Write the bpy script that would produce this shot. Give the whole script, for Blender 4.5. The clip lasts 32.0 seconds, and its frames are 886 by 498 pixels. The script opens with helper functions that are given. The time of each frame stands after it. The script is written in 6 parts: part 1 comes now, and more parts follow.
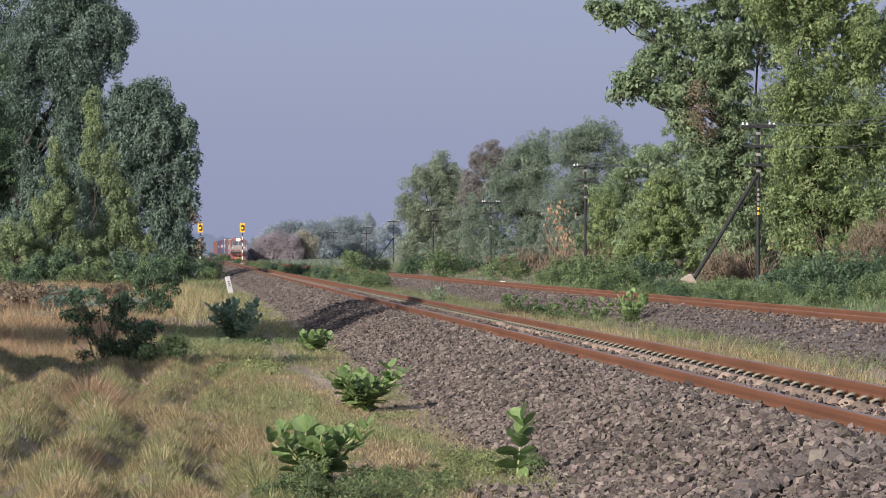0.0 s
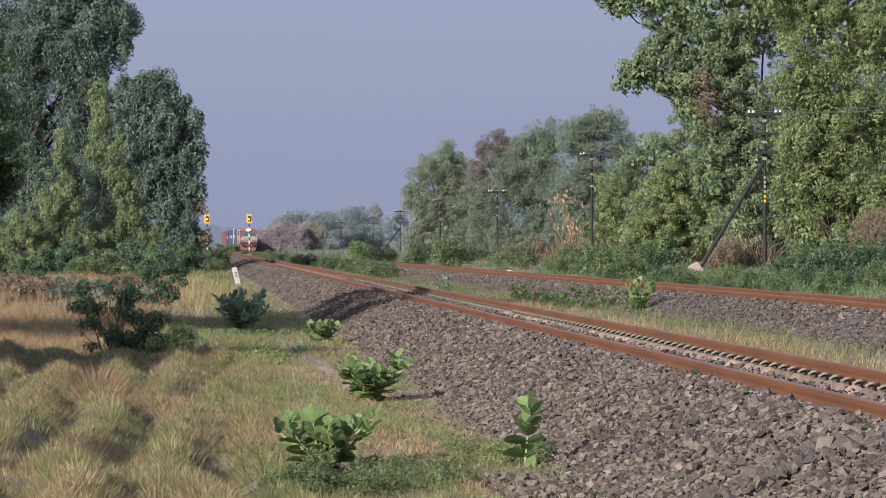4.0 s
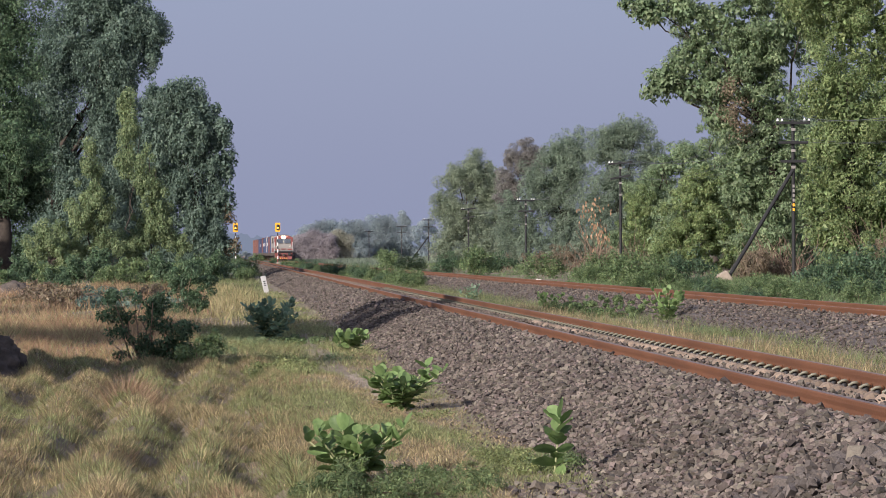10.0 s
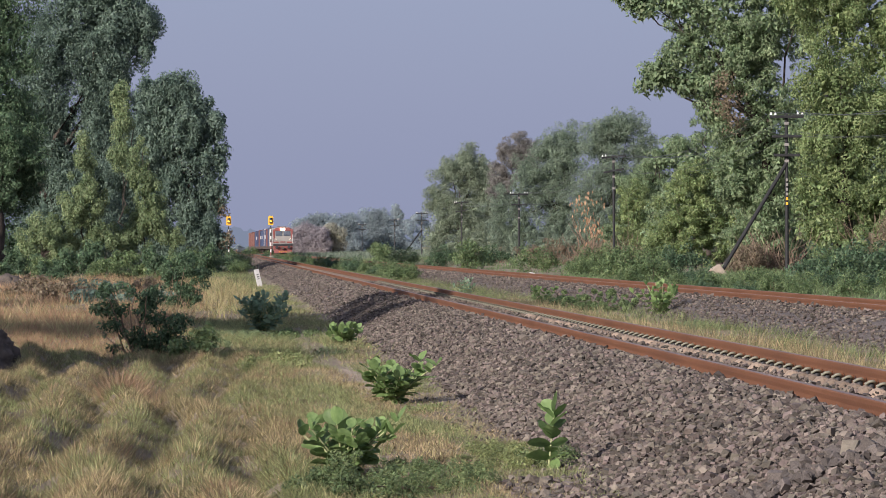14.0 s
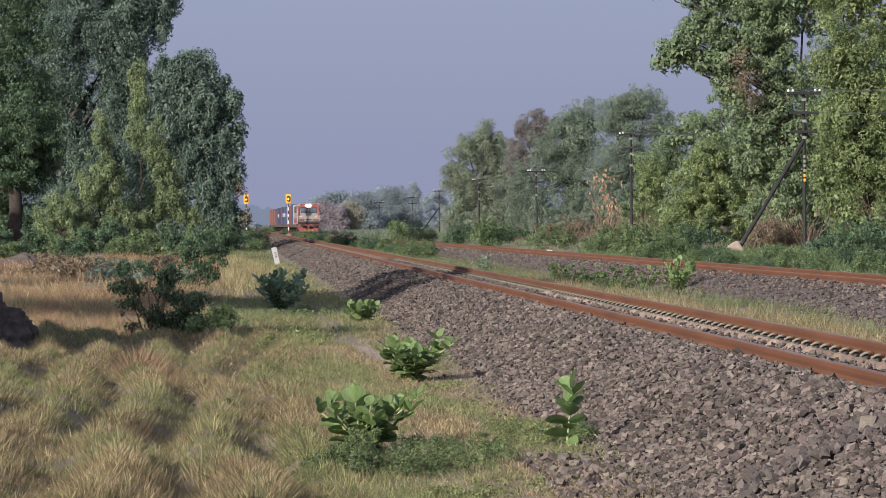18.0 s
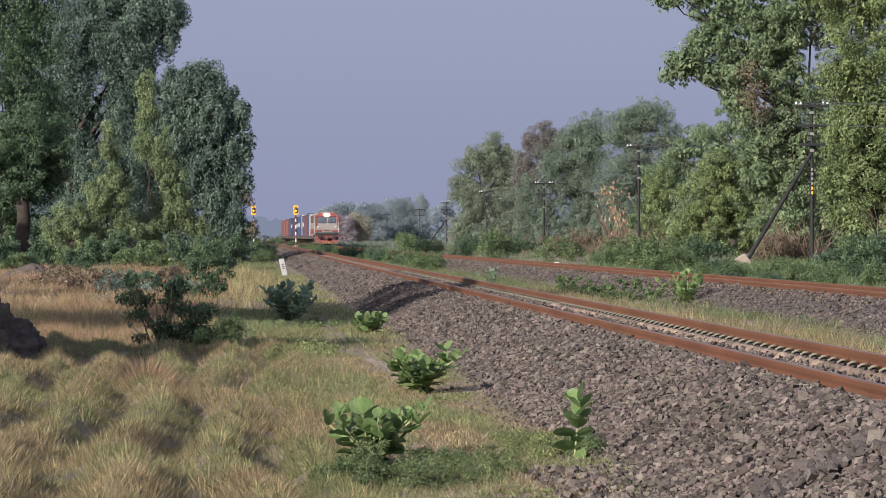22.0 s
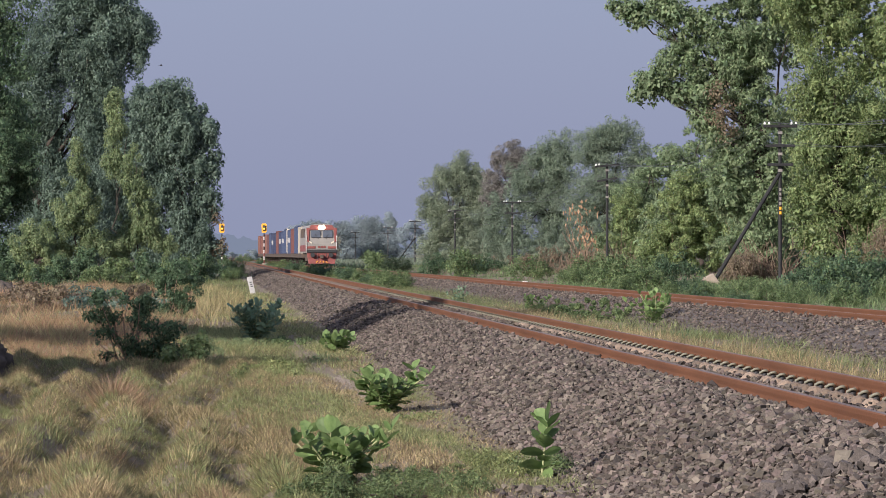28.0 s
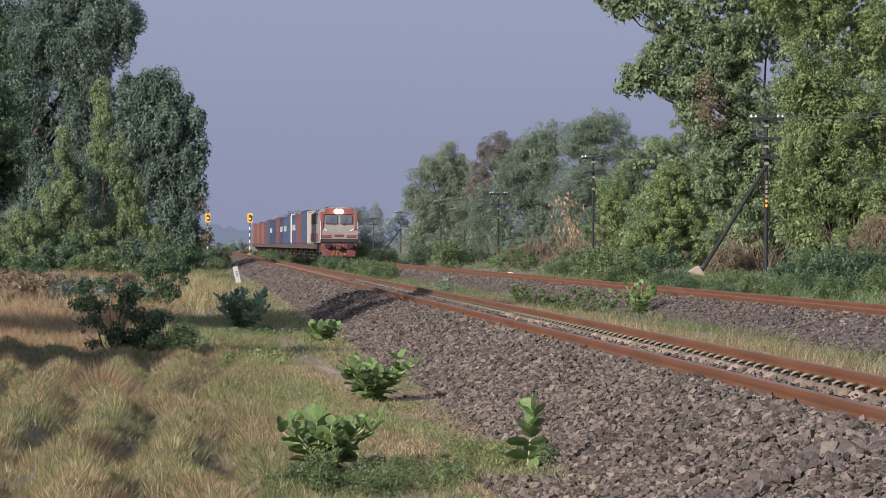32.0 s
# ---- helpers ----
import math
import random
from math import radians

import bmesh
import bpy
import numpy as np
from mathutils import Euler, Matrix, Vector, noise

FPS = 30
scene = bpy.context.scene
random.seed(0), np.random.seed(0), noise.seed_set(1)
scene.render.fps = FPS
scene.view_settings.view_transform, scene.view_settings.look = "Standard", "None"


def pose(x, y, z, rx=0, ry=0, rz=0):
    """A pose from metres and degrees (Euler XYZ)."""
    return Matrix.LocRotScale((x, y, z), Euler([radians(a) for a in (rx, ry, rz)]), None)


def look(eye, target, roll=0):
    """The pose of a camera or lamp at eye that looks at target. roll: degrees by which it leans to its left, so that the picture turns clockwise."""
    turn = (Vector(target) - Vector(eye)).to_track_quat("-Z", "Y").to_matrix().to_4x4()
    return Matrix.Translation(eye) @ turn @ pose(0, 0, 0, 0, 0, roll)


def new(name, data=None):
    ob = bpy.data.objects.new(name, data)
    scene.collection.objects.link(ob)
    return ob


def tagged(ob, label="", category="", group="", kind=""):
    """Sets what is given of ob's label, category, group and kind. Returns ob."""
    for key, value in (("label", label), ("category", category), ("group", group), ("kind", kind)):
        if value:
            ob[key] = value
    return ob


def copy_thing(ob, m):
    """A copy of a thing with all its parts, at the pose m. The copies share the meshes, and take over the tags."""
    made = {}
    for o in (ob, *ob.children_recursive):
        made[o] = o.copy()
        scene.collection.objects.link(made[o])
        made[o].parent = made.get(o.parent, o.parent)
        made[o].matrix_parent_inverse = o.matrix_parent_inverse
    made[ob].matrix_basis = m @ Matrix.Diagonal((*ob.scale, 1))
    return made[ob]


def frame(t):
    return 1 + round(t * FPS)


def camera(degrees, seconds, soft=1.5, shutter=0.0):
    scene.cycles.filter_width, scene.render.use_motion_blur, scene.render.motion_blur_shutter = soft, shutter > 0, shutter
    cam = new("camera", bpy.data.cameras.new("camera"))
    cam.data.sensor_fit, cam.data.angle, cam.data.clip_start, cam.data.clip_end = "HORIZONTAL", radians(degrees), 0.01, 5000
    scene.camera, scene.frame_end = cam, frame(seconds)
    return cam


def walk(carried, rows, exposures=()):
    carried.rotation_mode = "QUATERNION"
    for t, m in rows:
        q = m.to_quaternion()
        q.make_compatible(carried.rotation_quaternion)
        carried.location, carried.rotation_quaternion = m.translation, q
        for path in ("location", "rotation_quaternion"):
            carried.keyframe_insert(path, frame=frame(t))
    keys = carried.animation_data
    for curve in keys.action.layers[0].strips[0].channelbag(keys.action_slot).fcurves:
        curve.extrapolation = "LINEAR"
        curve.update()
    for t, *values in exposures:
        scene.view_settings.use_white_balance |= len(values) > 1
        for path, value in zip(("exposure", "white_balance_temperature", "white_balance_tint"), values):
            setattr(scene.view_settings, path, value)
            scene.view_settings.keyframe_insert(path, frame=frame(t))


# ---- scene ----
# Metres: y runs along the tracks, x to the right, z up; the near track's rail tops are at z = 0.
cam = camera(12.26, 32.0, soft=0.6)
walk(cam, [
    (0, look((0.000, 0, 1.020), (6.615, 99.781, 1.142), 0.012)),
    (0.5, look((0.000, 0, 1.016), (6.608, 99.781, 1.053), 0.220)),
    (1, look((-0.003, 0, 1.014), (6.535, 99.786, 0.960), -0.086)),
    (1.5, look((0.001, 0, 1.018), (6.495, 99.789, 0.908), -0.235)),
    (2, look((-0.003, 0, 1.016), (6.495, 99.788, 0.832), -0.087)),
    (2.5, look((-0.001, 0, 1.022), (6.469, 99.790, 0.755), -0.055)),
    (3, look((-0.006, 0, 1.015), (6.439, 99.792, 0.761), -0.431)),
    (3.5, look((0.005, 0, 1.016), (6.456, 99.791, 0.795), -0.421)),
    (5.5, look((-0.008, 0, 1.023), (6.357, 99.797, 1.198), -0.065)),
    (6, look((-0.009, 0, 1.021), (6.270, 99.803, 1.105), -0.492)),
    (6.5, look((-0.005, 0, 1.017), (6.214, 99.806, 0.962), -0.323)),
    (7, look((0.002, 0, 1.020), (6.139, 99.811, 0.951), -0.311)),
    (7.5, look((-0.004, 0, 1.022), (6.073, 99.815, 0.989), -0.100)),
    (8, look((-0.007, 0, 1.021), (6.009, 99.819, 1.076), -0.123)),
    (8.5, look((-0.010, 0, 1.025), (5.942, 99.823, 1.146), -0.209)),
    (9, look((-0.010, 0, 1.025), (5.881, 99.826, 1.210), -0.192)),
    (9.5, look((-0.010, 0, 1.018), (5.823, 99.830, 1.165), -0.285)),
    (10, look((-0.005, 0, 1.020), (5.756, 99.834, 1.105), -0.356)),
    (10.5, look((-0.008, 0, 1.023), (5.724, 99.836, 1.076), -0.580)),
    (11, look((-0.003, 0, 1.022), (5.730, 99.836, 1.044), -0.142)),
    (11.5, look((-0.005, 0, 1.022), (5.722, 99.836, 1.017), -0.386)),
    (12, look((0.001, 0, 1.021), (5.795, 99.832, 0.976), -0.364)),
    (12.5, look((-0.004, 0, 1.021), (5.877, 99.827, 0.982), -0.055)),
    (13, look((-0.008, 0, 1.026), (5.966, 99.821, 1.009), -0.036)),
    (13.5, look((-0.007, 0, 1.024), (5.979, 99.821, 0.949), -0.008)),
    (14, look((-0.014, 0, 1.023), (5.914, 99.824, 0.948), -0.300)),
    (14.5, look((-0.007, 0, 1.024), (5.912, 99.825, 0.957), -0.442)),
    (16.5, look((-0.012, 0, 1.018), (5.629, 99.839, 0.415), -0.507)),
    (17, look((-0.017, 0, 1.018), (5.599, 99.840, 0.395), -0.049)),
    (17.5, look((-0.013, 0, 1.019), (5.515, 99.845, 0.411), -0.380)),
    (18, look((-0.015, 0, 1.020), (5.484, 99.847, 0.406), -0.464)),
    (18.5, look((-0.018, 0, 1.019), (5.442, 99.849, 0.372), -0.428)),
    (19, look((-0.016, 0, 1.021), (5.480, 99.847, 0.397), -0.065)),
    (19.5, look((-0.015, 0, 1.019), (5.478, 99.847, 0.435), -0.023)),
    (20, look((-0.016, 0, 1.018), (5.461, 99.848, 0.438), 0.138)),
    (20.5, look((-0.016, 0, 1.021), (5.435, 99.850, 0.465), 0.015)),
    (21, look((-0.021, 0, 1.023), (5.430, 99.850, 0.553), -0.045)),
    (21.5, look((-0.020, 0, 1.023), (5.374, 99.854, 0.633), -0.098)),
    (22, look((-0.021, 0, 1.024), (5.303, 99.858, 0.697), -0.313)),
    (22.5, look((-0.025, 0, 1.023), (5.233, 99.861, 0.802), -0.118)),
    (23, look((-0.016, 0, 1.032), (5.216, 99.863, 0.877), -0.484)),
    (23.5, look((-0.010, 0, 1.026), (5.285, 99.860, 0.917), -0.467)),
    (24, look((-0.018, 0, 1.026), (5.394, 99.853, 0.899), 0.086)),
    (24.5, look((-0.021, 0, 1.021), (5.450, 99.850, 0.890), -0.144)),
    (25, look((-0.021, 0, 1.023), (5.479, 99.849, 0.885), -0.110)),
    (25.5, look((-0.020, 0, 1.028), (5.478, 99.849, 0.889), -0.255)),
    (27.5, look((-0.026, 0, 1.026), (5.960, 99.821, 1.054), 0.057)),
    (28, look((-0.019, 0, 1.027), (6.075, 99.814, 1.148), -0.092)),
    (28.5, look((-0.023, 0, 1.031), (6.185, 99.807, 1.261), -0.271)),
    (29, look((-0.021, 0, 1.025), (6.191, 99.806, 1.331), -0.305)),
    (29.5, look((-0.025, 0, 1.024), (6.185, 99.806, 1.435), -0.511)),
    (30, look((-0.025, 0, 1.023), (6.270, 99.801, 1.487), -0.261)),
    (30.5, look((-0.025, 0, 1.022), (6.284, 99.799, 1.527), -0.250)),
    (31, look((-0.025, 0, 1.019), (6.337, 99.797, 1.436), -0.194)),
    (31.5, look((-0.029, 0, 1.018), (6.388, 99.794, 1.278), 0.191)),
    (32, look((-0.030, 0, 1.015), (6.412, 99.792, 0.920), 0.256)),
], exposures=[(0, 0.52), (3.5, 0.52), (5.5, 0.46), (25.5, 0.44), (28, 0.43), (32, 0.37)])

# ---- world and sun ----
SUN_UP, SUN_FROM = radians(24), radians(224)      # height, and compass turn from +y
world = bpy.data.worlds.new("world")
scene.world = world
world.use_nodes = True
wn, wl = world.node_tree.nodes, world.node_tree.links
wn.clear()
sky = wn.new("ShaderNodeTexSky")
sky.sky_type, sky.sun_disc = "NISHITA", False
sky.sun_elevation, sky.sun_rotation = SUN_UP, SUN_FROM
sky.air_density, sky.dust_density, sky.ozone_density = 1.0, 4.0, 4.0
tint = wn.new("ShaderNodeMix")
tint.data_type, tint.blend_type = "RGBA", "MIX"
tint.inputs[0].default_value = 0.75
tint.inputs[7].default_value = (2.42, 2.66, 3.98, 1)  # morning haze veils the whole sky evenly
wl.new(sky.outputs[0], tint.inputs[6])
back = wn.new("ShaderNodeBackground")
back.inputs[1].default_value = 0.11
wl.new(tint.outputs[2], back.inputs[0])
wout = wn.new("ShaderNodeOutputWorld")
wl.new(back.outputs[0], wout.inputs[0])

sun = new("sun", bpy.data.lights.new("sun", "SUN"))
sun.data.energy, sun.data.angle, sun.data.color = 4.95, radians(2.5), (1.0, 0.915, 0.865)
toward = Vector((math.sin(SUN_FROM) * math.cos(SUN_UP), math.cos(SUN_FROM) * math.cos(SUN_UP), math.sin(SUN_UP)))
sun.matrix_world = look(toward * 100, (0, 0, 0))


# ---- materials ----
def material(name, low, high, scale=6.0, rough=0.8, bump=0.0, bump_scale=40.0, fine=0.35, metal=0.0,
             island=0.0, each=0.0, through_light=0.0, coarse=0.6, stretch=(1, 1, 1), island_hue=0.0):
    """Two-scale noise between two colours, with relief; island and each vary the value per leaf or per object."""
    m = bpy.data.materials.new(name)
    m.use_nodes = True
    n, l = m.node_tree.nodes, m.node_tree.links
    n.clear()
    out = n.new("ShaderNodeOutputMaterial")
    bsdf = n.new("ShaderNodeBsdfPrincipled")
    bsdf.inputs["Roughness"].default_value, bsdf.inputs["Metallic"].default_value = rough, metal
    bsdf.inputs["Specular IOR Level"].default_value = 0.35
    co = n.new("ShaderNodeTexCoord")
    mp = n.new("ShaderNodeMapping")
    mp.inputs["Scale"].default_value = stretch
    l.new(co.outputs["Object"], mp.inputs[0])
    a = n.new("ShaderNodeTexNoise")
    a.inputs["Scale"].default_value, a.inputs["Detail"].default_value = scale, 4
    b = n.new("ShaderNodeTexNoise")
    b.inputs["Scale"].default_value, b.inputs["Detail"].default_value = bump_scale, 3
    l.new(mp.outputs[0], a.inputs["Vector"]), l.new(mp.outputs[0], b.inputs["Vector"])
    mixf = n.new("ShaderNodeMath")
    mixf.operation = "MULTIPLY_ADD"
    mixf.inputs[1].default_value = fine
    l.new(b.outputs[0], mixf.inputs[0]), l.new(a.outputs[0], mixf.inputs[2])
    ramp = n.new("ShaderNodeMapRange")
    ramp.inputs["From Min"].default_value = 0.5 + fine / 2 - coarse / 2
    ramp.inputs["From Max"].default_value = 0.5 + fine / 2 + coarse / 2
    l.new(mixf.outputs[0], ramp.inputs["Value"])
    mix = n.new("ShaderNodeMix")
    mix.data_type = "RGBA"
    mix.inputs[6].default_value, mix.inputs[7].default_value = (*low, 1), (*high, 1)
    l.new(ramp.outputs[0], mix.inputs[0])
    colour = mix.outputs[2]
    for amount, node, socket in ((island, "ShaderNodeNewGeometry", "Random Per Island"), (each, "ShaderNodeObjectInfo", "Random")):
        if amount:
            g = n.new(node)
            r = n.new("ShaderNodeMapRange")
            r.inputs["To Min"].default_value, r.inputs["To Max"].default_value = 1 - amount, 1 + amount
            l.new(g.outputs[socket], r.inputs["Value"])
            h = n.new("ShaderNodeHueSaturation")
            l.new(r.outputs[0], h.inputs["Value"]), l.new(colour, h.inputs["Color"])
            if island_hue and amount == island:
                q = n.new("ShaderNodeMapRange")
                q.inputs["To Min"].default_value, q.inputs["To Max"].default_value = 0.5 - island_hue, 0.5 + island_hue
                w = n.new("ShaderNodeTexWhiteNoise")
                w.noise_dimensions = "1D"
                l.new(g.outputs[socket], w.inputs["W"]), l.new(w.outputs["Value"], q.inputs["Value"])
                l.new(q.outputs[0], h.inputs["Hue"])
            colour = h.outputs[0]
    l.new(colour, bsdf.inputs["Base Color"])
    if bump:
        bp = n.new("ShaderNodeBump")
        bp.inputs["Strength"].default_value, bp.inputs["Distance"].default_value = min(1, bump), 0.02
        l.new(b.outputs[0], bp.inputs["Height"]), l.new(bp.outputs[0], bsdf.inputs["Normal"])
    top = bsdf.outputs[0]
    if through_light:
        t = n.new("ShaderNodeBsdfTranslucent")
        l.new(colour, t.inputs[0])
        x = n.new("ShaderNodeMixShader")
        x.inputs[0].default_value = through_light
        l.new(top, x.inputs[1]), l.new(t.outputs[0], x.inputs[2])
        top = x.outputs[0]
    l.new(top, out.inputs[0])
    return m


def glow(name, colour, strength):
    m = bpy.data.materials.new(name)
    m.use_nodes = True
    n, l = m.node_tree.nodes, m.node_tree.links
    n.clear()
    out, e = n.new("ShaderNodeOutputMaterial"), n.new("ShaderNodeEmission")
    e.inputs[0].default_value, e.inputs[1].default_value = (*colour, 1), strength
    l.new(e.outputs[0], out.inputs[0])
    return m


def leafy(name, low, high, scale=1.5, island=0.5, hue=0.025, light=0.4, rough=0.55):
    low, high = [c * 0.8 for c in low], [c * 1.2 for c in high]
    return material(name, low, high, scale=scale, rough=rough, fine=0.4, bump_scale=7, coarse=0.45, island=island, island_hue=hue, through_light=light)


M_EARTH = material("dry_earth", (0.125, 0.10, 0.07), (0.26, 0.21, 0.152), scale=2.5, bump=0.8, bump_scale=9, rough=0.95, fine=0.6)
M_PATH = material("trodden_gravel", (0.2, 0.165, 0.135), (0.40, 0.345, 0.29), scale=5, bump=0.8, bump_scale=30, rough=0.95)
M_BALLAST = material("ballast_bed", (0.045, 0.038, 0.035), (0.145, 0.122, 0.112), scale=9, bump=1.0, bump_scale=22, rough=0.95, fine=0.8, coarse=0.5)
M_STONE = material("crushed_stone", (0.050, 0.041, 0.0345), (0.178, 0.146, 0.123), scale=3.0, bump=0.5, bump_scale=60, rough=0.9, island=0.6, island_hue=0.03)
M_STONE_ONE = material("single_stone", (0.055, 0.0465, 0.042), (0.169, 0.143, 0.128), scale=14, bump=0.4, bump_scale=60, rough=0.9, each=0.42)
M_RUST = material("rusty_rail", (0.105, 0.043, 0.021), (0.185, 0.078, 0.038), scale=1.4, bump=0.25, bump_scale=60, rough=0.75, stretch=(1, 0.3, 1))
M_WORN = material("worn_rail_head", (0.13, 0.085, 0.065), (0.26, 0.20, 0.17), scale=3, rough=0.55, metal=0.25, stretch=(1, 0.1, 1))
M_SLEEPER = material("dusty_concrete", (0.165, 0.12, 0.09), (0.29, 0.22, 0.165), scale=5, bump=0.6, bump_scale=50, rough=0.92, each=0.38)
M_CLIP = material("clip_steel", (0.115, 0.112, 0.085), (0.27, 0.26, 0.20), scale=25, rough=0.55, metal=0.2)
M_DRY = leafy("dry_grass", (0.168, 0.134, 0.07), (0.43, 0.345, 0.19), scale=8, island=0.65)
M_RUSSET = leafy("russet_grass", (0.175, 0.115, 0.065), (0.37, 0.255, 0.155), scale=2.2, island=0.4)
M_GREENGRASS = leafy("green_grass", (0.12, 0.145, 0.055), (0.30, 0.315, 0.145), scale=8, island=0.6)
M_THATCH = leafy("matted_grass", (0.095, 0.09, 0.038), (0.25, 0.215, 0.10), scale=3.0, island=0.4)
M_GOLD = leafy("golden_grass", (0.27, 0.228, 0.108), (0.42, 0.36, 0.185), scale=0.7, island=0.3)
M_RED = leafy("reddish_dry_grass", (0.27, 0.172, 0.095), (0.42, 0.282, 0.165), scale=0.9, island=0.3)
M_LEAF_DARK = leafy("dark_leaves", (0.088, 0.14, 0.112), (0.178, 0.243, 0.186), island=0.35, light=0.46)
M_LEAF = leafy("green_leaves", (0.14, 0.205, 0.108), (0.25, 0.32, 0.178), island=0.42, light=0.46)
M_LEAF_DEEP = leafy("deep_green_leaves", (0.052, 0.098, 0.055), (0.115, 0.175, 0.092))
M_BUSH = leafy("bush_leaves", (0.085, 0.138, 0.058), (0.182, 0.24, 0.108))
M_STRIP = leafy("trackside_grass", (0.085, 0.12, 0.048), (0.24, 0.265, 0.12), scale=1.5)
M_WEED = leafy("yellow_green_weeds", (0.15, 0.18, 0.07), (0.28, 0.31, 0.135))
M_FERN = leafy("ferny_weeds", (0.085, 0.13, 0.055), (0.18, 0.225, 0.098))
M_LEAF_LIGHT = leafy("light_leaves", (0.148, 0.212, 0.085), (0.255, 0.315, 0.142), island=0.42, light=0.46)
# these three are greyed and lightened to carry the wood's haze in their colour
M_LEAF_HAZED_GREY = leafy("hazed_grey_green_leaves", (0.178, 0.236, 0.178), (0.265, 0.325, 0.238), island=0.25, light=0.55, rough=0.8)
M_LEAF_HAZED_OLIVE = leafy("hazed_olive_grey_leaves", (0.21, 0.262, 0.188), (0.305, 0.352, 0.252), island=0.25, light=0.55, rough=0.8)
M_LEAF_HAZED_DUN = leafy("hazed_dun_brown_leaves", (0.21, 0.20, 0.185), (0.29, 0.275, 0.25), island=0.25, light=0.55, rough=0.8)
M_CREEPER = leafy("creeper_leaves", (0.125, 0.182, 0.09), (0.228, 0.285, 0.142), island=0.3)
M_LEAF_BROWN = leafy("withered_leaves", (0.155, 0.125, 0.085), (0.25, 0.20, 0.135), island=0.4)
M_LEAF_ORANGE = leafy("dead_orange_leaves", (0.38, 0.26, 0.14), (0.50, 0.36, 0.21), island=0.3)
# far leaves are paled and blued: the haze is mixed into their colour
M_FAR = leafy("haze_paled_far_woods", (0.43, 0.49, 0.505), (0.48, 0.54, 0.55), scale=0.2, island=0.06, light=0.75, rough=0.9)
M_FAR_BROWN = leafy("haze_paled_brown_scrub", (0.42, 0.385, 0.40), (0.48, 0.44, 0.45), scale=0.2, island=0.08, light=0.65, rough=0.9)
M_FAR_YELLOW = leafy("haze_paled_yellowing_leaves", (0.45, 0.445, 0.36), (0.52, 0.51, 0.41), scale=0.2, island=0.08, light=0.65, rough=0.9)
M_FAR_GRASS = leafy("far_rough_grass", (0.125, 0.165, 0.12), (0.2, 0.24, 0.175), scale=0.3, island=0.2, rough=0.9)
# the skyline's haze is painted as emission; nothing there gives light
M_DISTANCE = glow("painted_haze_glow", (0.16, 0.188, 0.262), 1.0)
# bark colour is lowered to carry the shade on the verge trunk
M_BARK = material("bark", (0.022, 0.018, 0.015), (0.075, 0.06, 0.048), scale=3, bump=1, bump_scale=14, rough=0.95)
M_TWIG = material("dry_twigs", (0.12, 0.085, 0.06), (0.26, 0.19, 0.14), scale=3, rough=0.95)
M_WAX = material("waxy_leaf", (0.105, 0.18, 0.06), (0.225, 0.31, 0.118), scale=9, rough=0.58, each=0.28, through_light=0.36)
M_WAX_DARK = material("waxy_dark_leaf", (0.15, 0.24, 0.155), (0.26, 0.355, 0.235), scale=9, rough=0.5, each=0.3, through_light=0.4)
M_STEM = material("pale_stem", (0.25, 0.28, 0.14), (0.38, 0.38, 0.2), scale=9, rough=0.7)
M_POLE = material("weathered_black_steel", (0.010, 0.011, 0.012), (0.028, 0.028, 0.028), scale=4, rough=0.7)
M_PORCELAIN = material("white_porcelain", (0.70, 0.70, 0.68), (0.82, 0.82, 0.80), scale=9, rough=0.25)
M_WIRE = material("dull_wire", (0.05, 0.06, 0.06), (0.10, 0.11, 0.11), rough=0.7)
M_WHITE = material("weathered_white_paint", (0.55, 0.53, 0.50), (0.78, 0.76, 0.73), scale=8, rough=0.8)
M_PALE = material("weathered_pale_grey_paint", (0.36, 0.35, 0.34), (0.54, 0.53, 0.51), scale=8, rough=0.85)
M_BLACK = material("black_paint", (0.02, 0.02, 0.022), (0.04, 0.04, 0.042), scale=8, rough=0.6)
M_YELLOW = material("signal_yellow_paint", (0.72, 0.34, 0.03), (0.85, 0.44, 0.05), scale=5, rough=0.6)
# red dulled in the paint, for the haze before the distant train
M_REDPAINT = material("haze_dulled_red_paint", (0.17, 0.05, 0.044), (0.24, 0.075, 0.065), scale=1.5, rough=0.5)
M_GREYPAINT = material("dusty_grey_paint", (0.20, 0.188, 0.172), (0.27, 0.252, 0.23), scale=1.5, rough=0.5)
M_CREAM = material("cream_paint", (0.55, 0.48, 0.38), (0.68, 0.60, 0.48), scale=1.2, rough=0.6)
# blue-grey base paints in the sky that the cab windows would mirror
M_GLASS = material("sky_toned_dark_glass", (0.07, 0.08, 0.10), (0.10, 0.115, 0.14), scale=3, rough=0.08)
M_UNDER = material("oily_underframe", (0.05, 0.04, 0.035), (0.12, 0.09, 0.07), scale=3, rough=0.85)
M_CONCRETE = material("pale_concrete", (0.24, 0.20, 0.155), (0.37, 0.31, 0.25), scale=5, bump=0.4, bump_scale=40, rough=0.9)
M_MOUND = material("clod_earth", (0.044, 0.037, 0.032), (0.135, 0.11, 0.092), scale=7, bump=1, bump_scale=20, rough=1)
M_FAIRED = glow("headlight_glow", (1.0, 0.86, 0.62), 60)
M_AMBER = glow("amber_signal_light", (1.0, 0.50, 0.06), 2.6)


# ---- mesh tools ----
rng = np.random.default_rng(7)


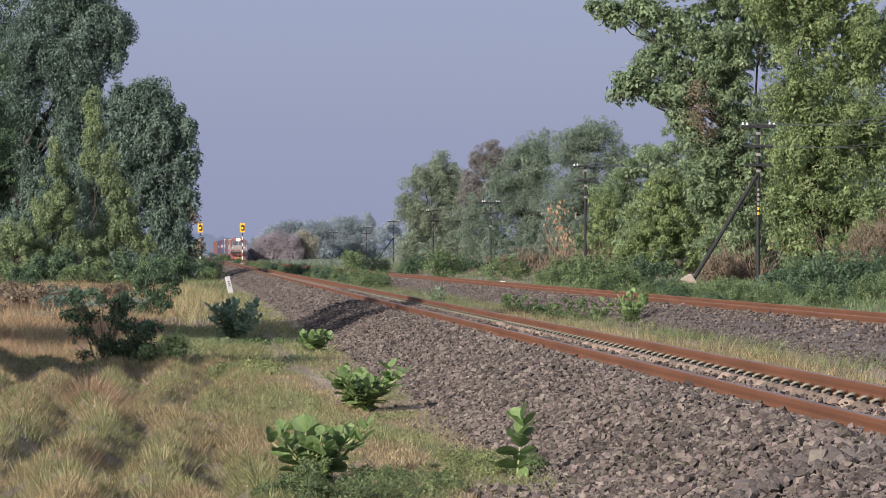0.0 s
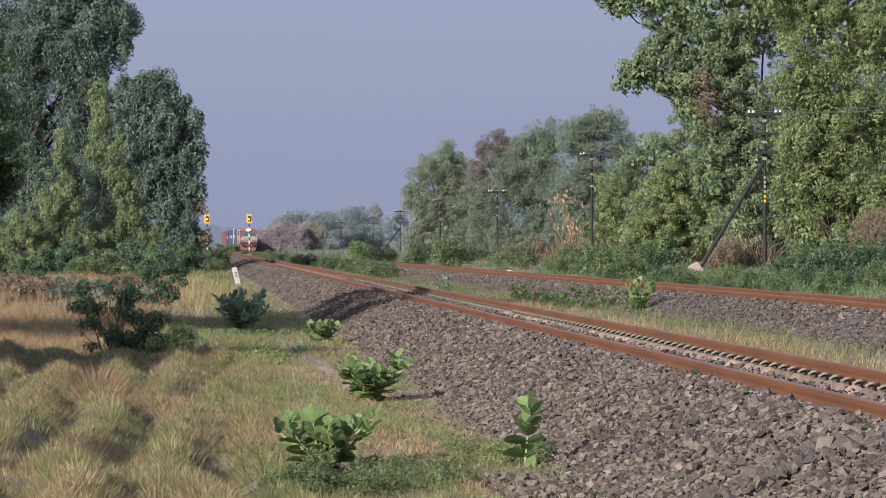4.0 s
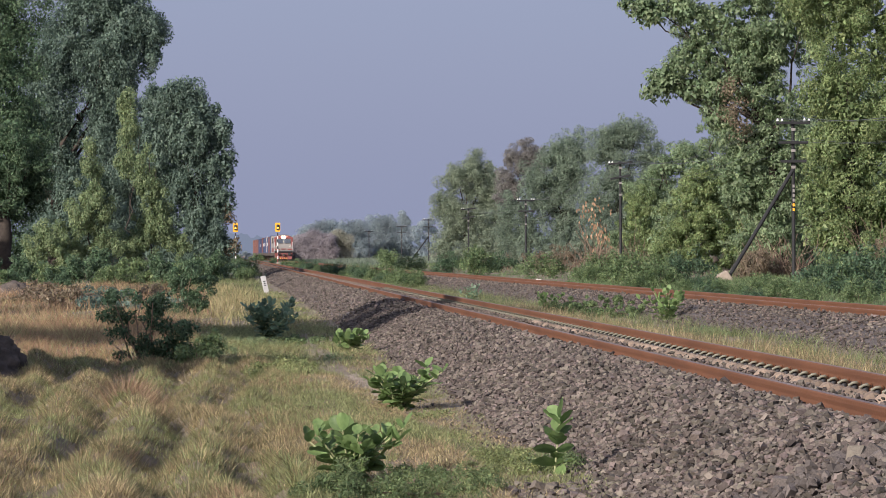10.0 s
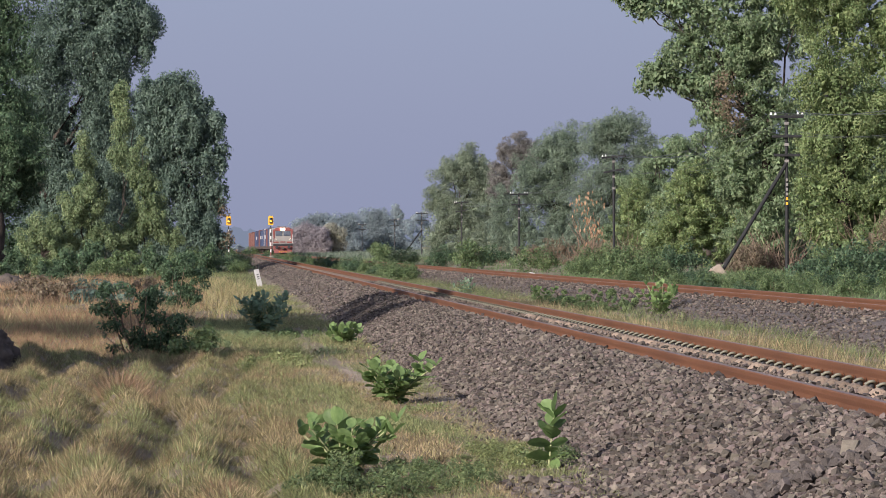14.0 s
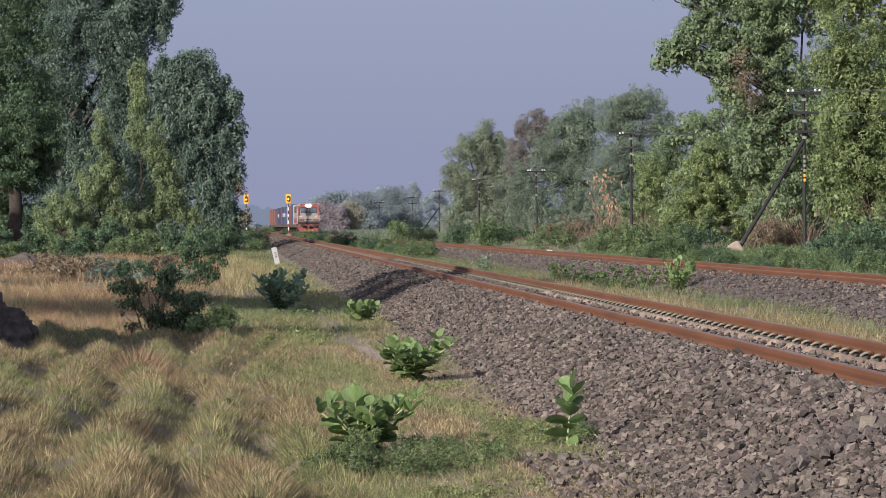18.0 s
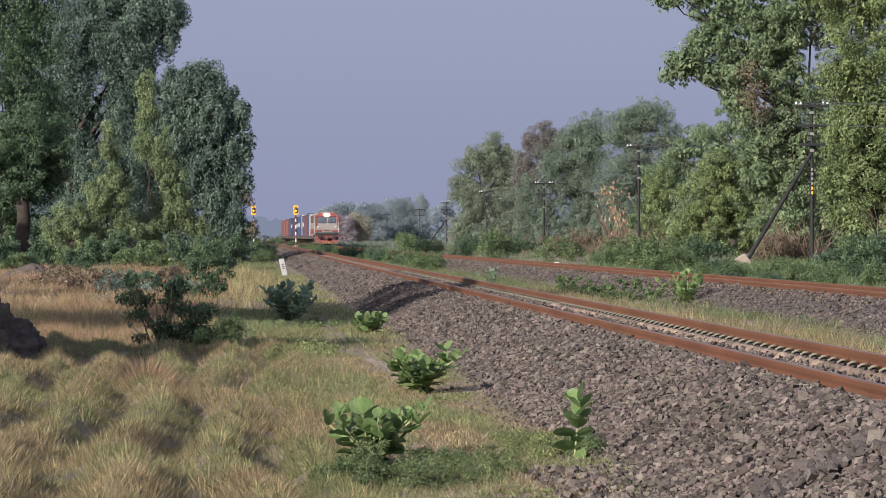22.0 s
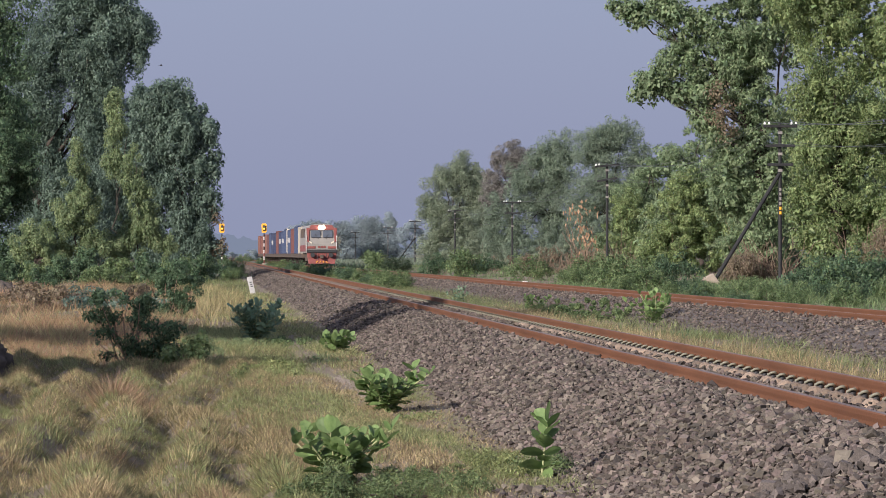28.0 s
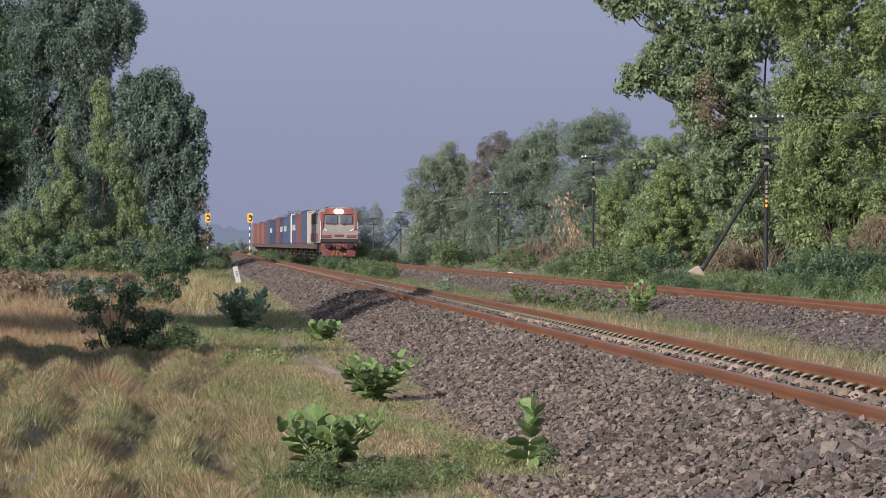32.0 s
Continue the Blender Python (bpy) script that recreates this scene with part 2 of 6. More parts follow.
def quick(name, verts, faces, mats, indices=None, smooth=False):
    """A mesh from arrays, all faces with the same number of corners."""
    verts, faces = np.asarray(verts, dtype=np.float32), np.asarray(faces, dtype=np.int32)
    me = bpy.data.meshes.new(name)
    me.vertices.add(len(verts)), me.vertices.foreach_set("co", verts.ravel())
    k = faces.shape[1]
    me.loops.add(faces.size), me.loops.foreach_set("vertex_index", faces.ravel())
    me.polygons.add(len(faces)), me.polygons.foreach_set("loop_start", np.arange(0, faces.size, k, dtype=np.int32))
    for m in mats if isinstance(mats, (list, tuple)) else [mats]:
        me.materials.append(m)
    if indices is not None:
        me.polygons.foreach_set("material_index", np.asarray(indices, dtype=np.int32))
    me.polygons.foreach_set("use_smooth", np.full(len(faces), smooth))
    me.update(calc_edges=True)
    me.validate()
    return me


def from_bm(name, bm, mat):
    me = bpy.data.meshes.new(name)
    bm.to_mesh(me)
    bm.free()
    me.materials.append(mat)
    return me


def put(name, me, parent=None, at=None, label=""):
    ob = new(name, me)
    if parent is not None:
        ob.parent = parent
    if at is not None:
        ob.matrix_basis = at
    return tagged(ob, label)


def part(name, bm, mat, parent, label="", at=None):
    return put(name, from_bm(name, bm, mat), parent, at, label)


def thing(name, x, y, z, label, category, group="", kind="", rz=0):
    ob = new(name)
    ob.empty_display_size = 0.1
    ob.matrix_basis = pose(x, y, z, 0, 0, rz)
    return tagged(ob, label, category, group, kind)


def block(sx, sy, sz, at=(0, 0, 0), bevel=0.0, turn=None, top=(1, 1)):
    """A box with its centre at `at`, rounded edges, and its top scaled."""
    bm = bmesh.new()
    bmesh.ops.create_cube(bm, size=1)
    for v in bm.verts:
        k = top if v.co.z > 0 else (1, 1)
        v.co = Vector((v.co.x * sx * k[0], v.co.y * sy * k[1], v.co.z * sz))
    if bevel:
        bmesh.ops.bevel(bm, geom=bm.edges[:], offset=bevel, segments=2, affect="EDGES", profile=0.6)
    if turn is not None:
        bmesh.ops.transform(bm, matrix=turn.to_4x4(), verts=bm.verts)
    bmesh.ops.translate(bm, vec=at, verts=bm.verts)
    return bm


def rod(r, length, at=(0, 0, 0), turn=None, sides=12, r2=None, bevel=0.0):
    bm = bmesh.new()
    bmesh.ops.create_cone(bm, cap_ends=True, segments=sides, radius1=r, radius2=r if r2 is None else r2, depth=length)
    if bevel:
        bmesh.ops.bevel(bm, geom=[e for e in bm.edges if len(e.link_faces) == 2 and any(len(f.verts) > 4 for f in e.link_faces)], offset=bevel, segments=1, affect="EDGES")
    if turn is not None:
        bmesh.ops.transform(bm, matrix=turn.to_4x4(), verts=bm.verts)
    bmesh.ops.translate(bm, vec=at, verts=bm.verts)
    return bm


def joined(*bms):
    out = bmesh.new()
    for bm in bms:
        me = bpy.data.meshes.new("tmp")
        bm.to_mesh(me)
        bm.free()
        out.from_mesh(me)
        bpy.data.meshes.remove(me)
    return out


def tube(points, radii, sides=8):
    """Vertices and quads of a tapered tube through points."""
    p = np.asarray(points, dtype=float)
    d = np.gradient(p, axis=0)
    d /= np.linalg.norm(d, axis=1)[:, None] + 1e-9
    ref = np.where(np.abs(d[:, 2:3]) > 0.9, [[1.0, 0, 0]], [[0, 0, 1.0]])
    u = np.cross(d, ref)
    u /= np.linalg.norm(u, axis=1)[:, None]
    w = np.cross(d, u)
    a = np.linspace(0, 2 * np.pi, sides, endpoint=False)
    ring = np.cos(a)[None, :, None] * u[:, None] + np.sin(a)[None, :, None] * w[:, None]
    v = (p[:, None] + ring * np.asarray(radii, dtype=float)[:, None, None]).reshape(-1, 3)
    i, j = np.meshgrid(np.arange(len(p) - 1), np.arange(sides), indexing="ij")
    k = (j + 1) % sides
    f = np.stack([i * sides + j, i * sides + k, (i + 1) * sides + k, (i + 1) * sides + j], -1).reshape(-1, 4)
    return v, f


def merged(pieces):
    vs, fs, n = [], [], 0
    for v, f in pieces:
        vs.append(v), fs.append(f + n)
        n += len(v)
    return np.concatenate(vs), np.concatenate(fs)


def unit(v):
    return v / (np.linalg.norm(v, axis=-1, keepdims=True) + 1e-9)


def leaves(at, out, length, width, droop=0.3, seed=1, plain=False):
    """Folded leaf blades at the given points; out is the way that each one faces."""
    r = np.random.default_rng(seed)
    n = len(at)
    face = unit(out + r.normal(0, 0.42, (n, 3)) + [0, 0, 0.3])
    along = unit(np.cross(face, r.normal(0, 1, (n, 3))) + [0, 0, -droop])
    side = unit(np.cross(face, along))
    ln = (length * r.uniform(0.6, 1.35, n))[:, None]
    wd = (width * r.uniform(0.6, 1.3, n))[:, None]
    if plain:
        v = np.stack([at - side * wd, at + side * wd, at + along * ln], 1).reshape(-1, 3)
        return v, np.arange(3 * n).reshape(-1, 3)
    mid = at + along * ln * 0.45
    v = np.stack([at, mid + side * wd + face * wd * 0.25, at + along * ln, mid - side * wd + face * wd * 0.25], 1).reshape(-1, 3)
    return v, np.arange(4 * n).reshape(-1, 4)


def clump_list(shapes, count, small, big, seed, shell=0.5):
    """Small leafy clumps spread through ellipsoids (x, y, z, rx, ry, rz)."""
    r = np.random.default_rng(seed)
    s = np.asarray(shapes, dtype=float)
    w = (s[:, 3] * s[:, 4] * s[:, 5]) ** 0.55
    pick = r.choice(len(s), count, p=w / w.sum())
    d = unit(r.normal(0, 1, (count, 3)))
    rad = r.uniform(shell, 1.05, count)[:, None]
    c = s[pick, :3] + d * rad * s[pick, 3:]
    size = small + (big - small) * r.uniform(0, 1, count) ** 1.6
    return np.column_stack([c, size]), d


def crown(shapes, clumps, n, small, big, length, width, seed, droop=0.3, flat=0.75, shell=0.5, plain=True):
    r = np.random.default_rng(seed)
    c, _ = clump_list(shapes, clumps, small, big, seed, shell)
    w = c[:, 3] ** 2
    pick = r.choice(len(c), n, p=w / w.sum())
    d = unit(r.normal(0, 1, (n, 3)))
    rad = c[pick, 3:4] * r.uniform(0.2, 1, (n, 1)) ** 0.4
    at = c[pick, :3] + d * rad * [1, 1, flat]
    return leaves(at, d, length, width, droop, seed + 1, plain)


def limb(a, b, r0, r1, seed, sag=0.0, n=7, sides=7):
    r = np.random.default_rng(seed)
    t = np.linspace(0, 1, n)[:, None]
    p = np.asarray(a) * (1 - t) + np.asarray(b) * t
    p[1:-1] += r.normal(0, np.linalg.norm(np.asarray(b) - a) * 0.03, (n - 2, 3))
    p[:, 2] += sag * np.sin(t[:, 0] * np.pi)
    return tube(p, r0 + (r1 - r0) * t[:, 0], sides)


# ---- ground and ballast ----
def spaced(*runs):
    return np.concatenate([np.arange(a, b, s) for a, b, s in runs])


def tussock(x, y):
    """Uneven hummocks and wandering hollows of the rough grass."""
    crest = np.cos(x * 8.2 + 1.2 * np.sin(y * 0.45) + 0.9 * np.sin(y * 0.17 + x * 1.3)) * (0.78 + 0.22 * np.sin(y * 0.83 + x * 2.1))
    lumps = np.sin(x * 5.1 + y * 0.9 + 1.7 * np.sin(y * 0.31)) * np.sin(y * 1.25 - x * 2.3 + np.sin(x * 3))
    tufted = np.sin(x * 19 + 2.1 * np.sin(y * 1.9)) * np.sin(y * 4.3 + 1.7 * np.sin(x * 7))
    return 0.95 * crest + 0.35 * lumps + 0.3 * tufted


def ground_height(x, y):
    """The verge, the strip between the tracks and the land beyond."""
    h = np.full_like(x, -0.62) + 0.05 * np.sin(x * 1.7 + y * 0.11) * (x < 2) + 0.04 * np.sin(y * 0.37 + x)
    h = np.where(x > 5, -0.5 + 0.03 * np.sin(y * 0.3 + x * 2), h)
    h = np.where(x > 14, -0.42 + 0.02 * (np.minimum(x, 60) - 14) + 0.05 * np.sin(y * 0.2 + x), h)
    return h + 0.12 * tussock(x, y) * ((x < 0.95) & (y < 62)) * np.clip((y - 14) / 6, 0, 1) * np.clip((0.95 - x) * 2.5, 0, 1)


gx = spaced((-2500, -300, 200), (-300, -40, 20), (-40, -8, 2), (-8, -3.4, 0.6), (-3.4, 1.4, 0.12), (1.4, 14, 0.6), (14, 60, 1.5), (60, 300, 20), (300, 2501, 200))
gy = spaced((-150, 15, 10), (15, 64, 0.35), (64, 300, 2), (300, 1200, 12), (1200, 4901, 200))
GX, GY = np.meshgrid(gx, gy, indexing="ij")
GV = np.stack([GX, GY, ground_height(GX, GY)], -1).reshape(-1, 3)
gi, gj = np.meshgrid(np.arange(len(gx) - 1), np.arange(len(gy) - 1), indexing="ij")
q = gi * len(gy) + gj
GF = np.stack([q, q + len(gy), q + len(gy) + 1, q + 1], -1).reshape(-1, 4)
tagged(put("ground", quick("ground", GV, GF, M_EARTH, smooth=True)), "dry grassy earth verge beside the railway", "ground", kind="structure")


def prism(profile, ys, wobble=0.0, seed=3):
    """A cross-section carried along the track."""
    p = np.asarray(profile, dtype=float)
    r = np.random.default_rng(seed)
    v = np.zeros((len(ys), len(p), 3))
    v[:, :, 0], v[:, :, 2] = p[:, 0], p[:, 1]
    v[:, :, 1] = np.asarray(ys)[:, None]
    v[:, :, 2] += r.normal(0, wobble, v.shape[:2])
    i, j = np.meshgrid(np.arange(len(ys) - 1), np.arange(len(p) - 1), indexing="ij")
    k = i * len(p) + j
    return v.reshape(-1, 3), np.stack([k, k + 1, k + len(p) + 1, k + len(p)], -1).reshape(-1, 4)


def bank(centre, top):
    """Half-width points of a ballast bed: x and z."""
    half = [(-2.55, -0.85), (-2.2, -0.62), (-1.9, -0.46), (-1.6, -0.31), (-1.32, -0.20), (-0.9, -0.11), (-0.62, -0.105), (-0.55, -0.17), (-0.46, -0.20), (-0.2, -0.235)]
    return [(centre + x, top + z) for x, z in half + [(-x, z) for x, z in reversed(half)]]


NEAR_X, FAR_X, FAR_TOP = 4.83, 12.05, 0.0
NEAR_TURN, FAR_TURN = -0.235, 0.15      # degrees by which the tracks part from the y axis


def bend(y):
    """Beyond 220 m the far track swings gently outward."""
    return 0.00197 * np.maximum(0.0, np.asarray(y, dtype=float) - 220)


run = spaced((-120, 18, 6), (18, 160, 0.4), (160, 1300, 4))
BALLAST = []
for name, cx, top, label in (("ballast_near", NEAR_X, 0.0, "grey-brown crushed stone ballast under the near track"),
                             ("ballast_far", FAR_X, FAR_TOP, "grey-brown crushed stone ballast under the far track")):
    v, f = prism(bank(cx, top - 0.03), run, 0.012)
    if cx == FAR_X:
        v[:, 0] += bend(v[:, 1])
    BALLAST.append(tagged(put(name, quick(name, v, f, M_BALLAST), at=pose(0, 0, 0, 0, 0, NEAR_TURN if cx == NEAR_X else FAR_TURN)), label, "ballast", kind="structure"))

# ---- rails, sleepers and clips ----
RAIL = [(-0.055, -0.14), (-0.055, -0.128), (-0.022, -0.112), (-0.020, -0.072), (-0.030, -0.038), (-0.033, -0.008), (-0.026, 0.0),
        (0.026, 0.0), (0.033, -0.008), (0.030, -0.038), (0.020, -0.072), (0.022, -0.112), (0.055, -0.128), (0.055, -0.14)]


def rail_mesh(curved=False):
    ys = spaced((-120, 24, 24), (24, 200, 4), (200, 1301, 20))
    v, f = prism(RAIL, ys)
    r = np.random.default_rng(5)
    sway = np.repeat(np.cumsum(r.normal(0, 0.0012, len(ys))), len(RAIL))
    v[:, 0] += sway - sway.mean()
    if curved:
        v[:, 0] += bend(v[:, 1])
    idx = np.where((np.arange(len(f)) % (len(RAIL) - 1)) == 6, 1, 0)
    return quick("rail", v, f, [M_RUST, M_WORN], idx)


def clip_mesh(cheap=False):
    """A bent spring clip that holds the rail foot."""
    p = [(0.10, -0.05, 0.0), (0.06, -0.055, 0.03), (0.015, -0.05, 0.045), (-0.02, -0.02, 0.03), (-0.015, 0.015, 0.03), (0.02, 0.04, 0.05), (0.07, 0.04, 0.045), (0.11, 0.02, 0.02)]
    v, f = tube(np.array(p[::2] if cheap else p) * [0.62, 1.0, 0.9], [0.0135] * (4 if cheap else 8), 4 if cheap else 6)
    # shoulder block that fills the space under the loop
    base = np.array([[x, y, z] for z in (-0.02, 0.034) for x, y in ((0.0, -0.04), (0.045, -0.04), (0.045, 0.03), (0.0, 0.03))])
    sides = np.array([[0, 1, 5, 4], [1, 2, 6, 5], [2, 3, 7, 6], [3, 0, 4, 7], [4, 5, 6, 7]])
    if cheap:
        return merged([(v, f), (base, sides)])
    inner = np.array(p) * [0.62, 0.62, 0.46] + [0.0, -0.045, 0.012]
    lug = np.array([[x, y, z] for z, k in ((-0.01, 1.0), (0.056, 0.5)) for x, y in ((-0.028, -0.022 * k), (0.0, -0.022 * k), (0.0, 0.022 * k), (-0.028, 0.022 * k))])
    return merged([(v, f), tube(inner, [0.0105] * 8, 5), (base, sides), (lug, sides)])


def sleeper_bm():
    bm = bmesh.new()
    rows = []
    for x, top in ((-1, -0.2), (-0.7, -0.15), (-0.45, -0.142), (-0.3, -0.15), (-0.05, -0.26), (0.1, -0.25), (0.2, -0.215), (0.25, -0.155), (0.29, -0.116), (0.33, -0.104), (0.37, -0.114), (0.41, -0.14), (0.45, -0.145), (0.7, -0.15), (1, -0.2)):
        rows.append([bm.verts.new((x, y, z)) for y, z in ((-0.14, -0.36), (-0.115, top - 0.085), (-0.06, top - 0.012), (0.05, top), (0.11, top - 0.075), (0.14, -0.36))])
    for a, b in zip(rows, rows[1:]):
        for k in range(5):
            bm.faces.new((a[k], a[k + 1], b[k + 1], b[k]))
    bm.faces.new(rows[0]), bm.faces.new(rows[-1])
    bmesh.ops.recalc_face_normals(bm, faces=bm.faces[:])
    return bm


RAIL_ME, FAR_RAIL_ME, SLEEPER_ME = rail_mesh(), rail_mesh(True), from_bm("sleeper", sleeper_bm(), M_SLEEPER)
cv, cf = clip_mesh()
# black on the shoulder block paints the shade inside the loop
CLIP_ME = quick("rail_clip", cv, cf, [M_CLIP, M_BLACK, M_RUST], np.digitize(np.arange(len(cf)), [len(cf) - 10, len(cf) - 5]), smooth=True)


def railway(name, cx, top, label, first, singles, last):
    t = thing(name, cx, 0, top, label, "railway track", group="railway tracks", rz=NEAR_TURN if cx == NEAR_X else FAR_TURN)
    for s in (-0.533, 0.533):
        put("rail", RAIL_ME if cx == NEAR_X else FAR_RAIL_ME, t, pose(s, 0, 0))
    pieces_v, pieces_c = [], []
    sv = np.array([v.co[:] for v in SLEEPER_ME.vertices])
    cheap = clip_mesh(True)
    y, k = first, 0
    r = np.random.default_rng(11)
    while y < last:
        jig = r.normal(0, 0.012)
        if k < singles:
            sl = put("sleeper", SLEEPER_ME, t, pose(0, y + jig, 0, 0, 0, r.normal(0, 0.6)))
            for s in (-0.533, 0.533):
                for e in ((-1, 1) if s > 0 else (1,)):
                    put("rail_clip", CLIP_ME, t, pose(s + e * 0.05, y + jig + 0.02 * e, -0.135, 0, 0, 0 if e > 0 else 180))
        else:
            pieces_v.append(sv * [1, 1, 1] + [0, y, 0])
            for s in (-0.533, 0.533):
                pieces_c.append((cheap[0] * [1, 1, 1] + [s + 0.05, y, -0.135], cheap[1]))
                if s > 0:
                    pieces_c.append((cheap[0] * [-1, -1, 1] + [s - 0.05, y, -0.135], cheap[1]))
        y, k = y + 0.6, k + 1
    pieces_v += [sv + [0, y, 0] for y in np.arange(-24.4, min(first, 60) - 0.5, 0.6)]
    if pieces_v:
        pieces_c = pieces_c[:330]
        base = []
        for v in pieces_v:
            lo, hi = v.min(0), v.max(0) - [0, 0, 0.045]
            c = np.array([[a, b, z] for z in (lo[2], hi[2]) for a, b in ((lo[0], lo[1]), (hi[0], lo[1]), (hi[0], hi[1]), (lo[0], hi[1]))])
            base.append((c, np.array([[0, 1, 5, 4], [1, 2, 6, 5], [2, 3, 7, 6], [3, 0, 4, 7], [4, 5, 6, 7]])))
        v, f = merged(base)
        tagged(put("distant_sleeper_row", quick("distant_sleeper_row", v, f, M_SLEEPER), t), kind="stuff")
        v, f = merged(pieces_c)
        tagged(put("distant_clip_row", quick("distant_clip_row", v, f, M_CLIP), t), kind="stuff")
    return t


railway("railway_track", NEAR_X, 0.0, "rusty single railway track on dusty concrete sleepers with spring clips", 23.6, 75, 260)
railway("railway_track", FAR_X, FAR_TOP, "rusty far railway track half hidden by ballast and weeds", 60.0, 0, 260)


# ---- ballast stones ----
def stone_templates(count, seed, corners=6):
    out = []
    r = np.random.default_rng(seed)
    for _ in range(count):
        bm = bmesh.new()
        base = [(a, b, c) for a in (-1, 1) for b in (-1, 1) for c in (-1, 1)] if corners == 8 else [(1, 0, 0), (-1, 0.2, 0), (0, 1, 0.1), (0.2, -1, 0), (0.3, 0, 1), (0, 0.2, -1)]
        grow = 0.8 if corners == 8 else 1.25
        for p in np.array(base, dtype=float) * [0.47, 0.40, 0.34] * grow * r.uniform(0.62, 1.12, (corners, 3)) + r.normal(0, 0.05, (corners, 3)):
            bm.verts.new(p)
        bmesh.ops.convex_hull(bm, input=bm.verts)
        bmesh.ops.delete(bm, geom=[v for v in bm.verts if not v.link_faces], context="VERTS")
        bm.verts.index_update()
        bmesh.ops.triangulate(bm, faces=bm.faces[:])
        bm.verts.index_update()
        out.append((np.array([v.co[:] for v in bm.verts]), np.array([[v.index for v in f.verts] for f in bm.faces])))
        bm.free()
    return out


FEW_CORNERS, STONES = stone_templates(14, 21), stone_templates(14, 22, 8)


def turns(n, r):
    q = unit(r.normal(0, 1, (n, 4)))
    w, x, y, z = q.T
    return np.stack([1 - 2 * (y * y + z * z), 2 * (x * y - z * w), 2 * (x * z + y * w), 2 * (x * y + z * w), 1 - 2 * (x * x + z * z),
                     2 * (y * z - x * w), 2 * (x * z - y * w), 2 * (y * z + x * w), 1 - 2 * (x * x + y * y)], -1).reshape(-1, 3, 3)


def stone_field(n, xa, xb, ya, yb, size, centre, top, seed, skip_rails=True):
    r = np.random.default_rng(seed)
    prof = np.array(bank(centre, top))
    x, y = r.uniform(xa, xb, n), ya + (yb - ya) * r.uniform(0, 1, n) ** 1.3
    z = np.maximum(np.interp(x, prof[:, 0], prof[:, 1]), ground_height(x, y))
    if skip_rails:
        keep = (np.abs(np.abs(x - centre) - 0.533) > 0.09)
        x, y, z = x[keep], y[keep], z[keep]
    n = len(x)
    s = size * r.lognormal(0, 0.28, n)
    at = np.column_stack([x, y, z + s * r.uniform(-0.1, 0.5, n) * min(1, 0.04 / size)])
    return at, s, turns(n, r), r.integers(0, len(STONES), n)


def stone_mesh(name, at, s, rot, kind, mat=None, kinds=None):
    pieces = []
    for k, (v, f) in enumerate(kinds or STONES):
        pick = np.where(kind == k)[0]
        if len(pick):
            vv = np.einsum("nij,vj->nvi", rot[pick], v) * s[pick, None, None] * [1, 1, 0.8] + at[pick, None]
            ff = f[None] + (np.arange(len(pick)) * len(v))[:, None, None]
            pieces.append((vv.reshape(-1, 3), ff.reshape(-1, 3)))
    return quick(name, *merged(pieces), mat or M_STONE)


for fields, owner in ((((23000, 2.6, 4.26, 19.5, 48, 0.045, NEAR_X, 0, 1), (1300, 2.15, 2.7, 26, 110, 0.036, NEAR_X, 0, 12), (2400, 1.95, 2.75, 21, 28.6, 0.048, NEAR_X, 0, 14), (3000, 2.5, 2.9, 24, 90, 0.042, NEAR_X, 0, 13), (13000, 2.6, 4.26, 48, 90, 0.055, NEAR_X, 0, 2), (7000, 2.6, 4.26, 90, 200, 0.07, NEAR_X, 0, 3), (3500, 2.6, 4.26, 200, 430, 0.085, NEAR_X, 0, 10),
                        (1500, 5.5, 7.0, 28, 120, 0.055, NEAR_X, 0, 5)), BALLAST[0]),
                      (((13500, 9.75, 11.45, 46, 170, 0.06, FAR_X, FAR_TOP, 6), (4500, 9.75, 11.45, 170, 320, 0.08, FAR_X, FAR_TOP, 7), (1500, 11.4, 13.6, 46, 150, 0.06, FAR_X, FAR_TOP, 8)), BALLAST[1])):
    for args in fields:
        at, s, rot, kind = stone_field(*args)
        tagged(put("ballast_stones", stone_mesh("ballast_stones", at, s, rot, kind, None, STONES if args[3] < 25 else FEW_CORNERS), owner), kind="stuff")


# stones heaped in the cribs between the sleepers of the near track
r = np.random.default_rng(44)
n = 7400
gap = r.integers(0, 190, n)
crib = np.column_stack([r.uniform(4.48, 5.22, n), 23.9 + 0.6 * gap + r.uniform(-0.15, 0.15, n), -0.16 + r.uniform(-0.03, 0.03, n)])
tagged(put("ballast_stones", stone_mesh("ballast_stones", crib, 0.058 * r.lognormal(0, 0.25, n), turns(n, r), r.integers(0, len(STONES), n), None, FEW_CORNERS), BALLAST[0]), kind="stuff")


# the stones nearest to the standpoint, one by one
ONE_STONES = [quick("ballast_stone", v, f, M_STONE_ONE) for v, f in STONES]
at, s, rot, kind = stone_field(320, 2.8, 4.24, 22.6, 23.4, 0.058, NEAR_X, 0.03, 9)
for p, size, turn, k in zip(at[:300], s, rot, kind):
    m = Matrix(turn.tolist()).to_4x4() @ Matrix.Diagonal((size, size, size, 1))
    put("ballast_stone", ONE_STONES[int(k)], BALLAST[0], Matrix.Translation(p.tolist()) @ m)


